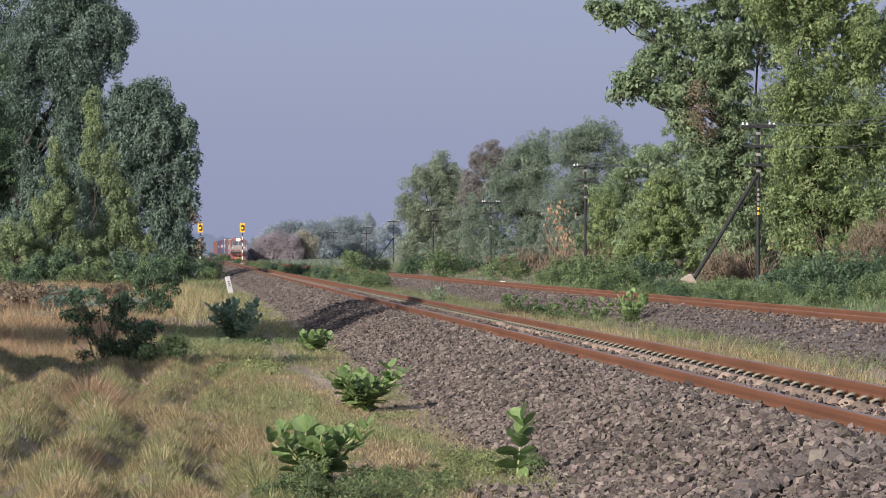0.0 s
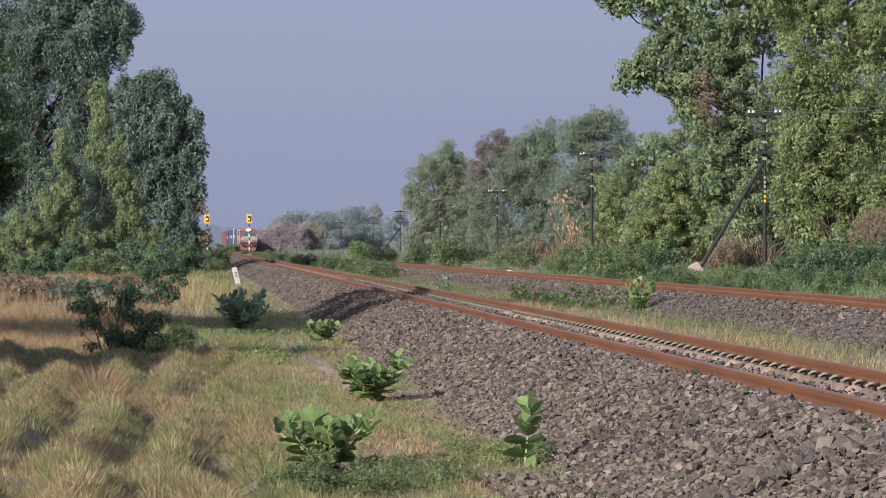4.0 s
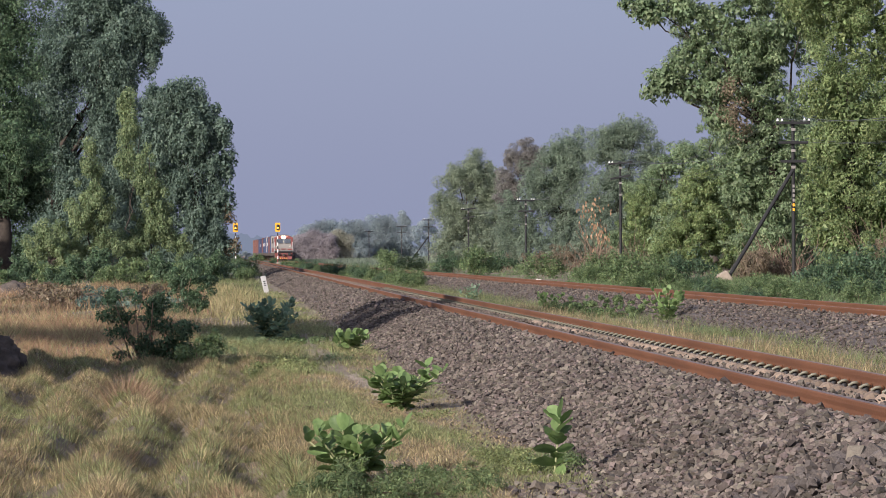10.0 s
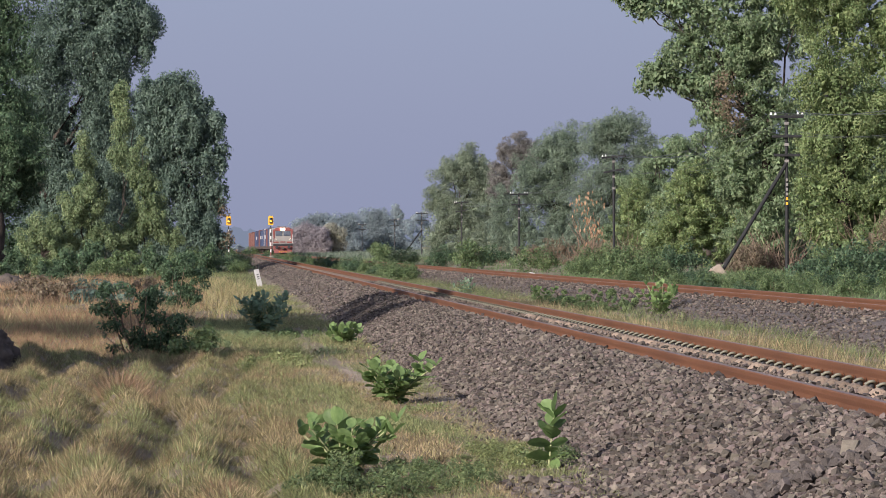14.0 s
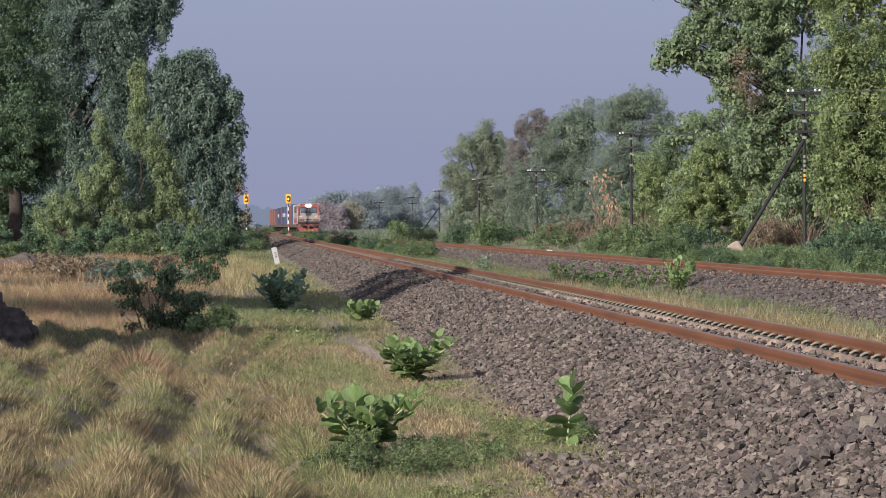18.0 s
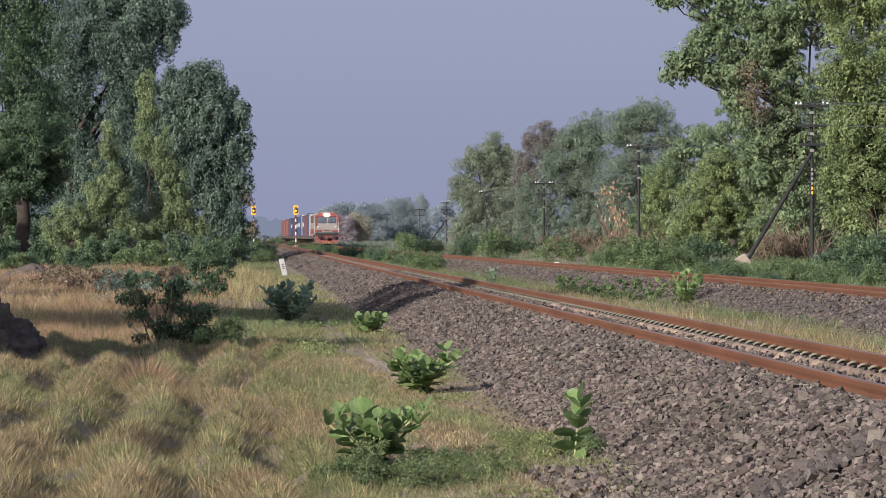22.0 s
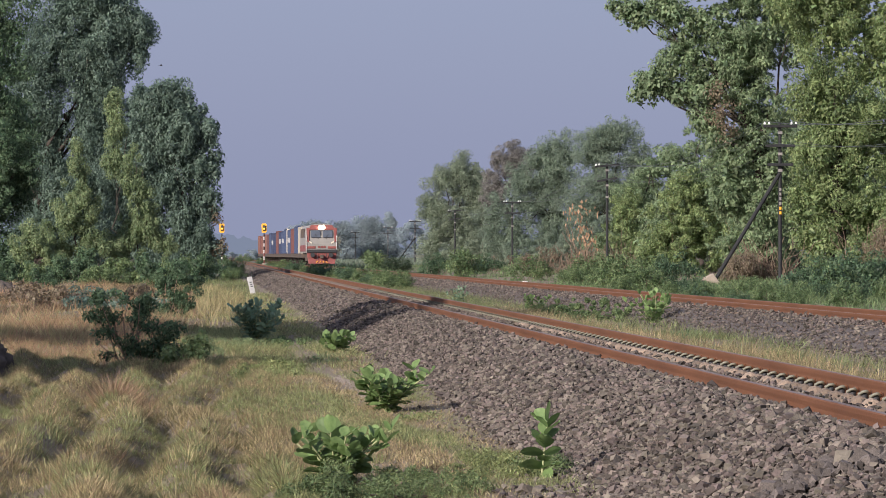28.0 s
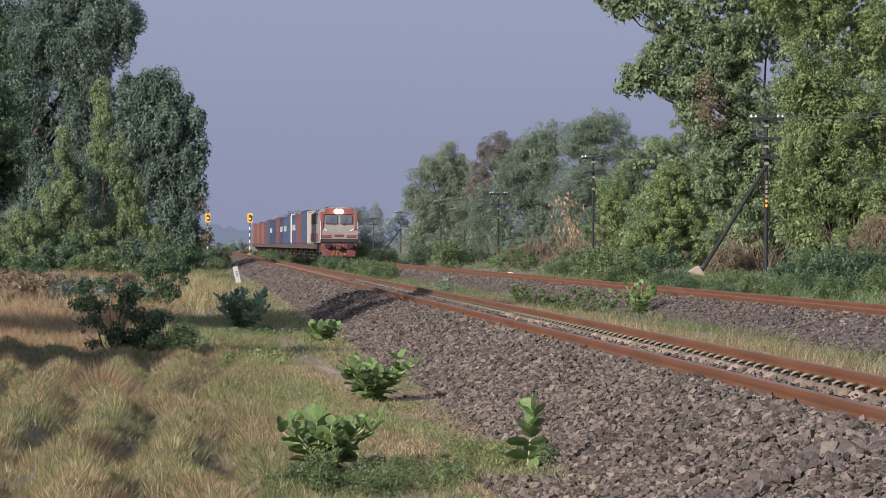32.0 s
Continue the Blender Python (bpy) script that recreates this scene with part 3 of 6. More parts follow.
# ---- grass ----
def blades(at, height, width, lean, seed, away=None, plain=False):
    """Bent grass blades, three triangles each."""
    r = np.random.default_rng(seed)
    n = len(at)
    a = r.uniform(0, 2 * np.pi, n)
    side = np.column_stack([np.cos(a), np.sin(a), np.zeros(n)])
    b = r.uniform(0, 2 * np.pi, n)
    if away is not None:
        b = np.arctan2(away[:, 1], away[:, 0]) + r.normal(0, 0.7, n)
    tip = np.column_stack([np.cos(b), np.sin(b), np.zeros(n)]) * (lean * r.uniform(0.2, 1.4, n))[:, None]
    h = (height * r.uniform(0.5, 1.3, n))[:, None]
    w = (width * r.uniform(0.7, 1.3, n))[:, None]
    up = np.array([[0, 0, 1.0]])
    if plain:
        v = np.stack([at - side * w, at + side * w, at + tip * h + up * h * (1 - 0.25 * lean)], 1).reshape(-1, 3)
        return v, np.arange(3 * n).reshape(-1, 3)
    v = np.stack([at - side * w, at + side * w, at + tip * h * 0.35 - side * w * 0.8 + up * h * 0.6, at + tip * h * 0.35 + side * w * 0.8 + up * h * 0.6, at + tip * h + up * h * (1 - 0.25 * lean)], 1).reshape(-1, 3)
    f = (np.arange(n) * 5)[:, None, None] + np.array([[0, 1, 3], [0, 3, 2], [2, 3, 4]])[None]
    return v, f.reshape(-1, 3)


def tufts(name, label, mat, n_tufts, per, xa, xb, ya, yb, spread, height, width, lean, seed, power=1.0, keep=None):
    r = np.random.default_rng(seed)
    cx, cy = r.uniform(xa, xb, n_tufts), ya + (yb - ya) * r.uniform(0, 1, n_tufts) ** power
    if keep is not None:
        k = keep(cx, cy, r)
        cx, cy = cx[k], cy[k]
    cx, cy = np.repeat(cx, per), np.repeat(cy, per)
    x, y = cx + r.normal(0, spread, len(cx)), cy + r.normal(0, spread * 1.6, len(cy))
    at = np.column_stack([x, y, ground_height(x, y) - 0.02])
    v, f = blades(at, height * np.repeat(r.uniform(0.45, 1.6, len(cx) // per), per), width, lean, seed + 1, np.column_stack([x - cx, (y - cy) / 1.6]), name != "bleached_grass")
    return tagged(put(name, quick(name, v, f, mat)), label, "grass", kind="stuff")


def patch(x, y):
    """Where the sward is parched rather than green."""
    return np.sin(x * 1.9 + y * 0.35) + np.sin(y * 0.8 - x * 1.2) + 0.7 * np.sin(x * 4.1 + y * 0.5)


def off_path(x, y, r):
    return (np.abs(x - 1.75) > 0.3) & ~(x > 2.4 + 0.0041 * y) & ((tussock(x, y) > r.uniform(-1.3, 0.2, len(x))) | (y > 61) | (x > 0.8))


def parched(x, y, r):
    return off_path(x, y, r) & (patch(x, y) > r.uniform(-1.4, 0.9, len(x)))


def fresh(x, y, r):
    return off_path(x, y, r) & (patch(x, y) < r.uniform(-1.2, 1.2, len(x)))


tufts("dry_grass", "dry straw-coloured grass tufts on the verge", M_DRY, 9500, 32, -3.4, 1.0, 22, 62, 0.045, 0.085, 0.0036, 0.7, 31, 1.3, parched)
tufts("russet_grass", "russet dry grass tufts on the verge", M_RUSSET, 1900, 30, -3.4, 1.3, 22, 62, 0.045, 0.085, 0.0036, 0.7, 45, 1.3, parched)
tufts("bleached_grass", "coarse bleached grass tussocks on the verge", M_GOLD, 600, 12, -3.4, 1.6, 23, 60, 0.06, 0.13, 0.0022, 0.6, 32, 1.3, off_path)
tufts("green_grass", "olive green grass tufts on the verge", M_GREENGRASS, 12500, 30, -3.4, 1.6, 22, 64, 0.045, 0.08, 0.0036, 0.7, 33, 1.3, fresh)
tufts("matted_grass", "matted dark thatch of old grass on the verge", M_THATCH, 8500, 22, -3.4, 1.0, 22, 64, 0.11, 0.08, 0.0045, 1.3, 44, 1.3)
tufts("short_dry_grass", "short dry turf beside the ballast", M_DRY, 5600, 26, 0.5, 2.6, 22, 75, 0.09, 0.055, 0.0045, 0.9, 34, 1.3, lambda x, y, r: ((np.abs(x - 1.88) > 0.2) | (y < 48)) & (patch(x * 1.6, y * 0.9) > r.uniform(-1.2, 0.8, len(x))))
tufts("short_russet_grass", "short russet turf beside the ballast", M_RUSSET, 250, 20, 0.5, 2.6, 22, 75, 0.12, 0.045, 0.004, 1.1, 46, 1.3, lambda x, y, r: (np.abs(x - 1.88) > 0.15) | (y < 48))
tufts("short_green_grass", "short green turf beside the ballast", M_GREENGRASS, 14000, 24, 0.3, 2.7, 22, 95, 0.08, 0.058, 0.0045, 0.9, 42, 1.3, lambda x, y, r: (patch(x * 1.6, y * 0.9) < r.uniform(-0.9, 0.6, len(x))) & ((np.abs(x - 1.88) > 0.2) | (y < 48)))
tufts("golden_grass", "tall golden dry grass across the verge", M_GOLD, 1100, 24, -7, 2.2, 70, 200, 0.16, 0.32, 0.009, 0.6, 35, 1.0, lambda x, y, r: (x > 0.1) & (x < 1.8) & (y > 88) & (y < 190) | (x < -1.2) & (y > 74) & (y < 88))
tufts("reddish_grass", "reddish dry grass stems on the verge", M_RUSSET, 60, 26, -1.0, -0.5, 43, 49, 0.08, 0.25, 0.005, 0.75, 36)
tufts("reddish_grass", "tall rust-coloured dry grass field", M_RED, 900, 24, -12, 0.0, 84, 205, 0.2, 0.32, 0.011, 0.7, 37)
tufts("pale_grass", "pale brown dry grass field under the trees", M_DRY, 700, 24, -12, -0.4, 80, 215, 0.2, 0.3, 0.010, 0.8, 43)
tufts("dark_verge_grass", "rough green grass along the verge", M_GREENGRASS, 1900, 20, -6, 2.7, 58, 240, 0.16, 0.17, 0.007, 0.8, 38)
tufts("dark_verge_grass", "rough green grass at the ballast's foot", M_STRIP, 1500, 16, -3, 3.4, 150, 300, 0.2, 0.2, 0.012, 0.8, 55, 1.0, lambda x, y, r: x < 2.0 + 0.0041 * y)
tufts("strip_grass", "green grass between the two tracks", M_STRIP, 3000, 20, 7.0, 9.9, 45, 400, 0.14, 0.2, 0.006, 0.7, 39)
tufts("strip_dry_grass", "tall golden grass between the two tracks", M_DRY, 800, 24, 7.0, 8.2, 44, 105, 0.09, 0.22, 0.005, 0.5, 40)
tufts("far_side_grass", "green grass beyond the far track", M_BUSH, 1800, 18, 13.8, 27, 90, 480, 0.25, 0.22, 0.012, 0.6, 41)

tufts("distant_grass", "rough green grass far along the line", M_FAR_GRASS, 2600, 8, 5, 48, 430, 760, 0.5, 0.4, 0.06, 0.6, 47)
tufts("distant_grass", "rough green grass far along the line", M_FAR_GRASS, 1500, 8, -30, 4, 260, 760, 0.5, 0.5, 0.06, 0.6, 48)
tufts("shade_grass", "dark green grass in the shade of the trees", M_GREENGRASS, 700, 24, -0.8, 1.6, 60, 92, 0.12, 0.14, 0.006, 1.0, 49)
tufts("reddish_grass", "sunlit reddish dry grass beyond the tussocks", M_RED, 1100, 22, -5.5, -0.3, 62, 100, 0.12, 0.2, 0.006, 0.8, 54)
tufts("shade_grass", "thin straw grass beside the ballast", M_DRY, 1500, 18, -3.5, 3.2, 60, 170, 0.16, 0.11, 0.009, 1.0, 50, 1.0, lambda x, y, r: x < 2.35 + 0.0041 * y)
tufts("shade_grass", "thin green grass beside the ballast", M_GREENGRASS, 1500, 18, 1.2, 3.2, 60, 170, 0.16, 0.11, 0.009, 1.0, 51, 1.0, lambda x, y, r: x < 2.35 + 0.0041 * y)
tufts("weedy_grass", "lush green weeds and grass beside the far track", M_BUSH, 1500, 16, 13.5, 25, 92, 180, 0.2, 0.2, 0.014, 0.8, 52)
tufts("weedy_grass", "leafy green weeds beside the far track", M_BUSH, 900, 14, 13.5, 25, 92, 180, 0.22, 0.2, 0.03, 0.9, 53)


# pale pebbles on the trodden path beside the ballast
pr = np.random.default_rng(8)
py = 44 + 42 * pr.uniform(0, 1, 3600)
px = 1.80 + 0.10 * np.sin(py * 0.16) + 0.0045 * (py - 40) + pr.normal(0, 0.13, len(py)) * (0.6 + 0.4 * np.sin(py * 0.9))
ps = pr.uniform(0.01, 0.03, len(py))
tagged(put("path_gravel", stone_mesh("path_gravel", np.column_stack([px, py, ground_height(px, py) + 0.003]), ps, turns(len(py), pr), pr.integers(0, len(STONES), len(py)), M_PATH, FEW_CORNERS)), "pale pebbles on a trodden path beside the ballast", "gravel", kind="stuff")


# ---- trees ----
def tree(label, x, y, shapes, clumps, n, mat, seed, trunk_r=0.25, small=0.5, big=1.0, leaf=0.24, droop=0.3, lean=(0, 0), fork=0.45, limbs=6, group="trees", name="tree", shell=0.5, extra=None, core=0, flat=0.75):
    z = float(ground_height(np.array([x]), np.array([float(y)]))[0]) - 0.1
    t = thing(name, x, y, z, label, "tree" if name == "tree" else name.replace("_", " "), group)
    s = np.asarray(shapes, dtype=float)
    top = s[:, 2].max()
    mid = np.array([lean[0] * fork, lean[1] * fork, top * fork])
    v, f = limb((0, 0, 0), mid, trunk_r, trunk_r * 0.7, seed, n=8, sides=10)
    put("trunk", quick("trunk", v, f, M_BARK, smooth=True), t)
    r = np.random.default_rng(seed)
    for k in range(min(limbs, len(s) * 2)):
        e = s[k % len(s)]
        end = e[:3] + r.normal(0, 0.35, 3) * e[3:]
        v, f = limb(mid * r.uniform(0.75, 1.0), end, trunk_r * 0.32, 0.02, seed + k, sag=0.3)
        put("limb", quick("limb", v, f, M_BARK, smooth=True), t)
    if core:
        v, f = crown(s[:, :] * [1, 1, 1, 0.8, 0.8, 0.8], clumps // 2, core * 3, 0.4, 0.9, 0.24, 0.1, seed + 90, 0.3, shell=0.0)
        put("inner_foliage", quick("inner_foliage", v, f, mat), t)
    v, f = crown(shapes, clumps, n, small, big, leaf, leaf * 0.32, seed + 50, droop, flat, shell)
    put("crown", quick("crown", v, f, mat), t)
    for shapes2, clumps2, n2, mat2, lab in extra or ():
        v, f = crown(shapes2, clumps2, n2, small, big, leaf, leaf * 0.32, seed + 70, droop, shell=shell)
        put("foliage", quick("foliage", v, f, mat2), t, label=lab)
    return t


def shrub(label, x, y, shapes, clumps, n, mat, seed, leaf=0.16, small=0.2, big=0.5, group="shrubs", name="shrub", droop=0.2, narrow=0.34, stems=6):
    z = float(ground_height(np.array([float(x)]), np.array([float(y)]))[0]) - 0.05
    t = thing(name, x, y, z, label, name.replace("_", " "), group)
    r = np.random.default_rng(seed)
    s = np.asarray(shapes, dtype=float)
    for k in range(stems):
        e = s[k % len(s)]
        v, f = limb((e[0] * 0.3 + r.normal(0, 0.08), r.normal(0, 0.08), 0), e[:3] + r.normal(0, 0.4, 3) * e[3:], 0.018, 0.005, seed + k, n=5, sides=5)
        put("stem", quick("stem", v, f, M_TWIG), t)
    v, f = crown(shapes, clumps, n, small, big, leaf, leaf * narrow, seed + 9, droop, shell=0.35, plain=y > 100)
    put("foliage", quick("foliage", v, f, mat), t)
    return t


# the tall trees on the verge side
tree("tall dark green tree with drooping leafy limbs", -10.2, 284, [(4.9, 0, 17.0, 2.0, 1.6, 1.8), (6.2, 0, 17.4, 1.3, 1.0, 1.7), (6.8, 0, 16.2, 0.7, 0.5, 1.4), (6.4, 0, 15.3, 0.4, 0.3, 1.0), (4.0, 0, 14.7, 1.7, 1.3, 1.9), (4.5, 0, 12.4, 1.1, 0.9, 2.3), (2.3, 0, 16.6, 2.7, 2.1, 2.7), (3.0, 0, 12.4, 1.5, 1.2, 2.7), (0.2, 0, 15.0, 3.0, 2.6, 3.0), (-0.4, 0, 10.9, 2.3, 1.8, 3.1), (0.4, 0, 7.8, 1.5, 1.2, 2.3), (3.6, 0, 9.8, 1.3, 1.0, 2.3), (4.2, 0, 6.7, 1.3, 0.9, 2.3), (3.2, 0, 19.4, 3.4, 2.0, 1.6), (3.4, 0, 3.4, 2.6, 1.5, 2.6), (-0.4, 0, 2.9, 2.3, 1.8, 2.6), (1.5, 0, 5.4, 2.4, 1.6, 2.6)],
     900, 115000, M_LEAF_DARK, 101, 0.5, 0.4, 0.9, 0.185, 0.9, fork=0.42, flat=1.35, group="verge trees", shell=0.45, core=7000)
tree("broad deep green tree with heavy leafy boughs", -13.6, 262, [(1.2, 0, 14.2, 2.6, 2.2, 2.2), (0.4, 0, 11.0, 3.0, 2.4, 2.6), (2.4, 0, 9.4, 1.6, 1.4, 2.4), (0.6, 0, 7.4, 3.0, 2.4, 2.4), (2.6, 0, 6.0, 1.2, 1.2, 1.8), (0.4, 0, 4.2, 2.8, 2.0, 1.8), (-3.6, 0, 12.4, 3.4, 2.7, 5.0), (-3.2, 0, 6.0, 3.1, 2.4, 3.6), (-1.4, 0, 16.8, 4.6, 2.6, 2.6), (1.6, 0, 18.6, 3.0, 2.0, 1.4), (0.4, 0, 1.8, 3.0, 1.6, 1.7), (-3.0, 0, 2.0, 3.0, 1.6, 2.0)],
     700, 104000, M_LEAF_DEEP, 141, 0.4, 0.5, 1.1, 0.18, 0.7, fork=0.3, flat=0.8, group="verge trees", shell=0.5, core=4000)
tree("dense creeper-covered tree with a rounded crown", -0.7, 265, [(-0.9, 0, 11.9, 1.6, 1.1, 1.0), (-2.2, 0, 11.4, 1.2, 1.0, 1.1), (0.5, 0, 11.0, 1.3, 1.0, 1.2), (1.5, 0, 9.6, 1.0, 0.8, 1.3), (-0.4, 0, 9.4, 2.0, 1.6, 1.9), (2.1, 0, 7.8, 0.4, 0.3, 1.1), (1.1, 0, 7.4, 1.2, 1.0, 1.5), (1.6, 0, 5.4, 0.9, 0.7, 1.3), (-0.7, 0, 6.1, 1.8, 1.5, 1.8), (0.4, 0, 3.6, 1.6, 1.3, 1.8), (1.6, 0, 2.2, 0.9, 0.8, 1.2), (-0.7, 0, 1.4, 1.8, 1.1, 1.4), (-2.5, 0, 9.4, 1.1, 0.9, 1.5), (-3.4, 0, 7.0, 1.6, 1.2, 2.6), (-3.0, 0, 3.4, 2.2, 1.4, 3.0), (-2.4, 0, 7.6, 1.3, 1.0, 1.7)],
     800, 85000, M_LEAF_DARK, 111, 0.3, 0.22, 0.6, 0.17, 0.9, fork=0.5, flat=1.4, group="verge trees", shell=0.45, core=4500, extra=[([(2.8, 0, 2.55, 0.45, 0.4, 0.22), (2.4, 0, 2.1, 0.4, 0.4, 0.4), (2.1, 0, 4.4, 0.3, 0.4, 0.8)], 24, 900, M_LEAF_BROWN, "withered drooping twigs and leaves")])
tree("slim dark green tree between the tall trees", -6.3, 292, [(0, 0, 11.6, 1.6, 1.2, 2.2), (0.6, 0, 8.6, 2.2, 1.4, 2.6), (-0.8, 0, 6.2, 2.4, 1.4, 2.6), (0, 0, 3.2, 3.0, 1.6, 3.0), (2.6, 0, 11.4, 1.4, 1.0, 2.0)], 160, 36000, M_LEAF_DARK, 151, 0.2, 0.35, 0.9, 0.16, 0.8, flat=1.2, group="verge trees", shell=0.3, core=1500)
tree("leafy dark green tree behind the creepers", -10.9, 296, [(0, 0, 10.6, 2.0, 1.4, 2.6), (-0.8, 0, 7.6, 2.2, 1.4, 2.4), (0.6, 0, 5.0, 2.2, 1.4, 2.4), (0, 0, 2.4, 2.6, 1.4, 2.2)], 160, 34000, M_LEAF_DARK, 821, 0.2, 0.35, 0.9, 0.17, 0.8, flat=1.2, group="verge trees", shell=0.2, core=1500)
tree("tree with a shaded trunk at the edge of the verge trees", -12.5, 258, [(0, 0, 5.6, 2.0, 1.6, 1.4), (-1.5, 0, 7.2, 2.2, 1.6, 1.6), (1.4, 0, 6.8, 1.4, 1.2, 1.3), (0.4, 0, 8.8, 1.8, 1.4, 1.4)], 160, 24000, M_LEAF_DEEP, 161, 0.52, 0.35, 0.8, 0.16, 0.7, fork=0.55, limbs=5, group="verge trees", shell=0.35)
CREEPERS = [(-6.8, 247, [(0, 0, 8.2, 0.5, 0.4, 0.9), (-0.1, 0, 6.9, 0.8, 0.6, 1.2), (0.1, 0, 5.4, 1.2, 0.9, 1.5), (-0.2, 0, 3.8, 1.6, 1.2, 1.5), (-1.0, 0, 2.2, 2.2, 1.2, 1.6), (1.0, 0, 2.2, 1.6, 1.1, 1.6)]),
            (-3.3, 249, [(-0.1, 0, 7.7, 0.6, 0.4, 0.9), (-0.1, 0, 6.4, 0.9, 0.7, 1.2), (0.2, 0, 5.0, 1.2, 0.8, 1.3), (0.1, 0, 3.4, 1.5, 1.0, 1.6), (1.3, 0, 2.6, 1.2, 0.8, 1.6), (-1.0, 0, 2.0, 1.5, 1.0, 1.6)]),
            (-4.6, 254, [(-0.2, 0, 10.8, 0.5, 0.4, 1.0), (0.1, 0, 9.2, 0.6, 0.4, 1.1), (0.0, 0, 7.6, 0.7, 0.4, 1.1)]),
            (-9.2, 245, [(0, 0, 2.6, 1.3, 1.0, 1.1), (-0.9, 0, 1.6, 1.0, 1.0, 0.9), (1.2, 0, 1.4, 1.2, 0.9, 0.9)])]
for k, (x, y, shapes) in enumerate(CREEPERS):
    tree("light green creeper climbing over a thin tree", x, y, shapes, 150 if k < 2 else 60, 26000 if k < 2 else 9000, M_CREEPER, 121 + 7 * k, 0.05, 0.2, 0.5, 0.135, 0.7, limbs=3, flat=1.2, group="creeper columns", name="creeper_tree", shell=0.2)
# unseen trees added left of the view to shade verge, ballast and trunk
for k, (x, y, h) in enumerate(((-10.5, 51, 7.5), (-8.6, 71.4, 9), (-10.3, 75.2, 10.2), (-12, 79, 14), (-14, 184, 12), (-20, 105, 12), (-18, 135, 11), (-19, 160, 12), (-18.5, 250, 7))):
    tree("broad green tree out of view, added to shade the verge", x, y, [(0, 0, h * 0.7, 3, 2.6, h * 0.28), (1.5, 0, h * 0.5, 2.5, 2.2, h * 0.2)], 90 if k > 2 else 200, 4000 if k > 2 else 12000, M_LEAF, 171 + k, 0.25, 0.5, 1.0, 0.45 if k > 2 else 0.3, group="verge trees", shell=0.3)

# the wood beyond the far track
tree("tall spreading tree with long leafy limbs", 27.1, 195, [(-6.7, 0, 13.0, 0.9, 0.4, 0.3), (-5.9, 0, 12.6, 0.9, 0.5, 0.4), (-4.5, 0, 12.9, 1.0, 0.8, 0.9), (-3.0, 0, 12.1, 1.9, 1.3, 1.2), (-3.7, 0, 10.7, 1.1, 0.8, 0.8), (-4.5, 0, 9.9, 0.9, 0.7, 0.7), (-5.1, 0, 9.5, 0.8, 0.6, 0.5), (-5.6, 0, 9.0, 0.5, 0.4, 0.35), (-2.8, 0, 9.1, 1.0, 0.8, 1.2), (-1.5, 0, 9.9, 1.9, 1.5, 2.0), (0.3, 0, 11.6, 2.7, 2.1, 2.1), (-2.5, 0, 7.6, 1.0, 0.7, 0.7), (-3.8, 0, 9.0, 0.8, 0.6, 0.5), (0.0, 0, 7.8, 1.6, 1.3, 1.6), (-1.3, 0, 6.1, 1.3, 1.1, 1.2), (0.6, 0, 5.1, 1.3, 1.1, 1.6), (0, 0, 2.8, 1.6, 1.0, 2.2), (-1.4, 0, 4.2, 1.2, 1.0, 1.6), (-3.6, 0, 14.4, 2.4, 1.4, 1.0), (-0.5, 0, 14.2, 3.0, 1.8, 1.4)],
     800, 92000, M_LEAF, 201, 0.3, 0.22, 0.55, 0.14, 0.6, fork=0.5, limbs=16, group="wood trees", shell=0.45, core=3500, flat=0.8, extra=[([(-2.1, -1.4, 8.2, 0.6, 0.4, 0.9), (-2.4, -1.4, 9.2, 0.5, 0.3, 0.6), (-1.8, -1.4, 7.0, 0.4, 0.3, 0.6)], 70, 800, M_LEAF_BROWN, "withered brown leaves")])
tree("tall bright green tree wrapped in creepers", 29.1, 185, [(0, 0, 11.3, 1.8, 1.4, 2.0), (-0.8, 0, 8.5, 1.4, 1.1, 1.5), (0.5, 0, 7.2, 1.5, 1.2, 2.3), (-0.8, 0, 5.7, 1.3, 1.0, 1.5), (0.2, 0, 3.6, 1.5, 1.2, 1.8), (-1.3, 0, 3.6, 0.9, 0.7, 1.3), (-0.8, 0, 1.6, 1.3, 1.0, 1.3), (-1.6, 0, 12.5, 1.8, 1.4, 1.5), (2.3, 0, 10.8, 2.0, 1.6, 2.5), (2.3, 0, 6.7, 1.8, 1.4, 2.3), (2.2, 0, 2.9, 1.8, 1.4, 2.0), (1.3, 0, 1.3, 1.5, 1.1, 1.0), (0.6, 0, 13.8, 3.2, 1.6, 1.4)],
     700, 94000, M_LEAF_LIGHT, 211, 0.35, 0.25, 0.6, 0.13, 0.6, flat=1.1, group="wood trees", shell=0.45, core=3500)
tree("dark green tree deep in the wood", 33.6, 232, [(-0.7, 0, 4.4, 2.2, 1.8, 2.2), (-1.3, 0, 2.2, 1.9, 1.5, 1.9), (0.3, 0, 7.0, 1.9, 1.5, 2.2), (-2.3, 0, 5.4, 1.6, 1.3, 1.9), (0, 0, 1.2, 2.6, 1.3, 1.5), (3.6, 0, 4.0, 2.4, 1.6, 4.0), (2.8, 0, 9.4, 2.6, 1.6, 3.0)], 150, 32000, M_LEAF_DEEP, 215, 0.35, 0.5, 0.95, 0.18, group="wood trees", shell=0.3, core=1500)
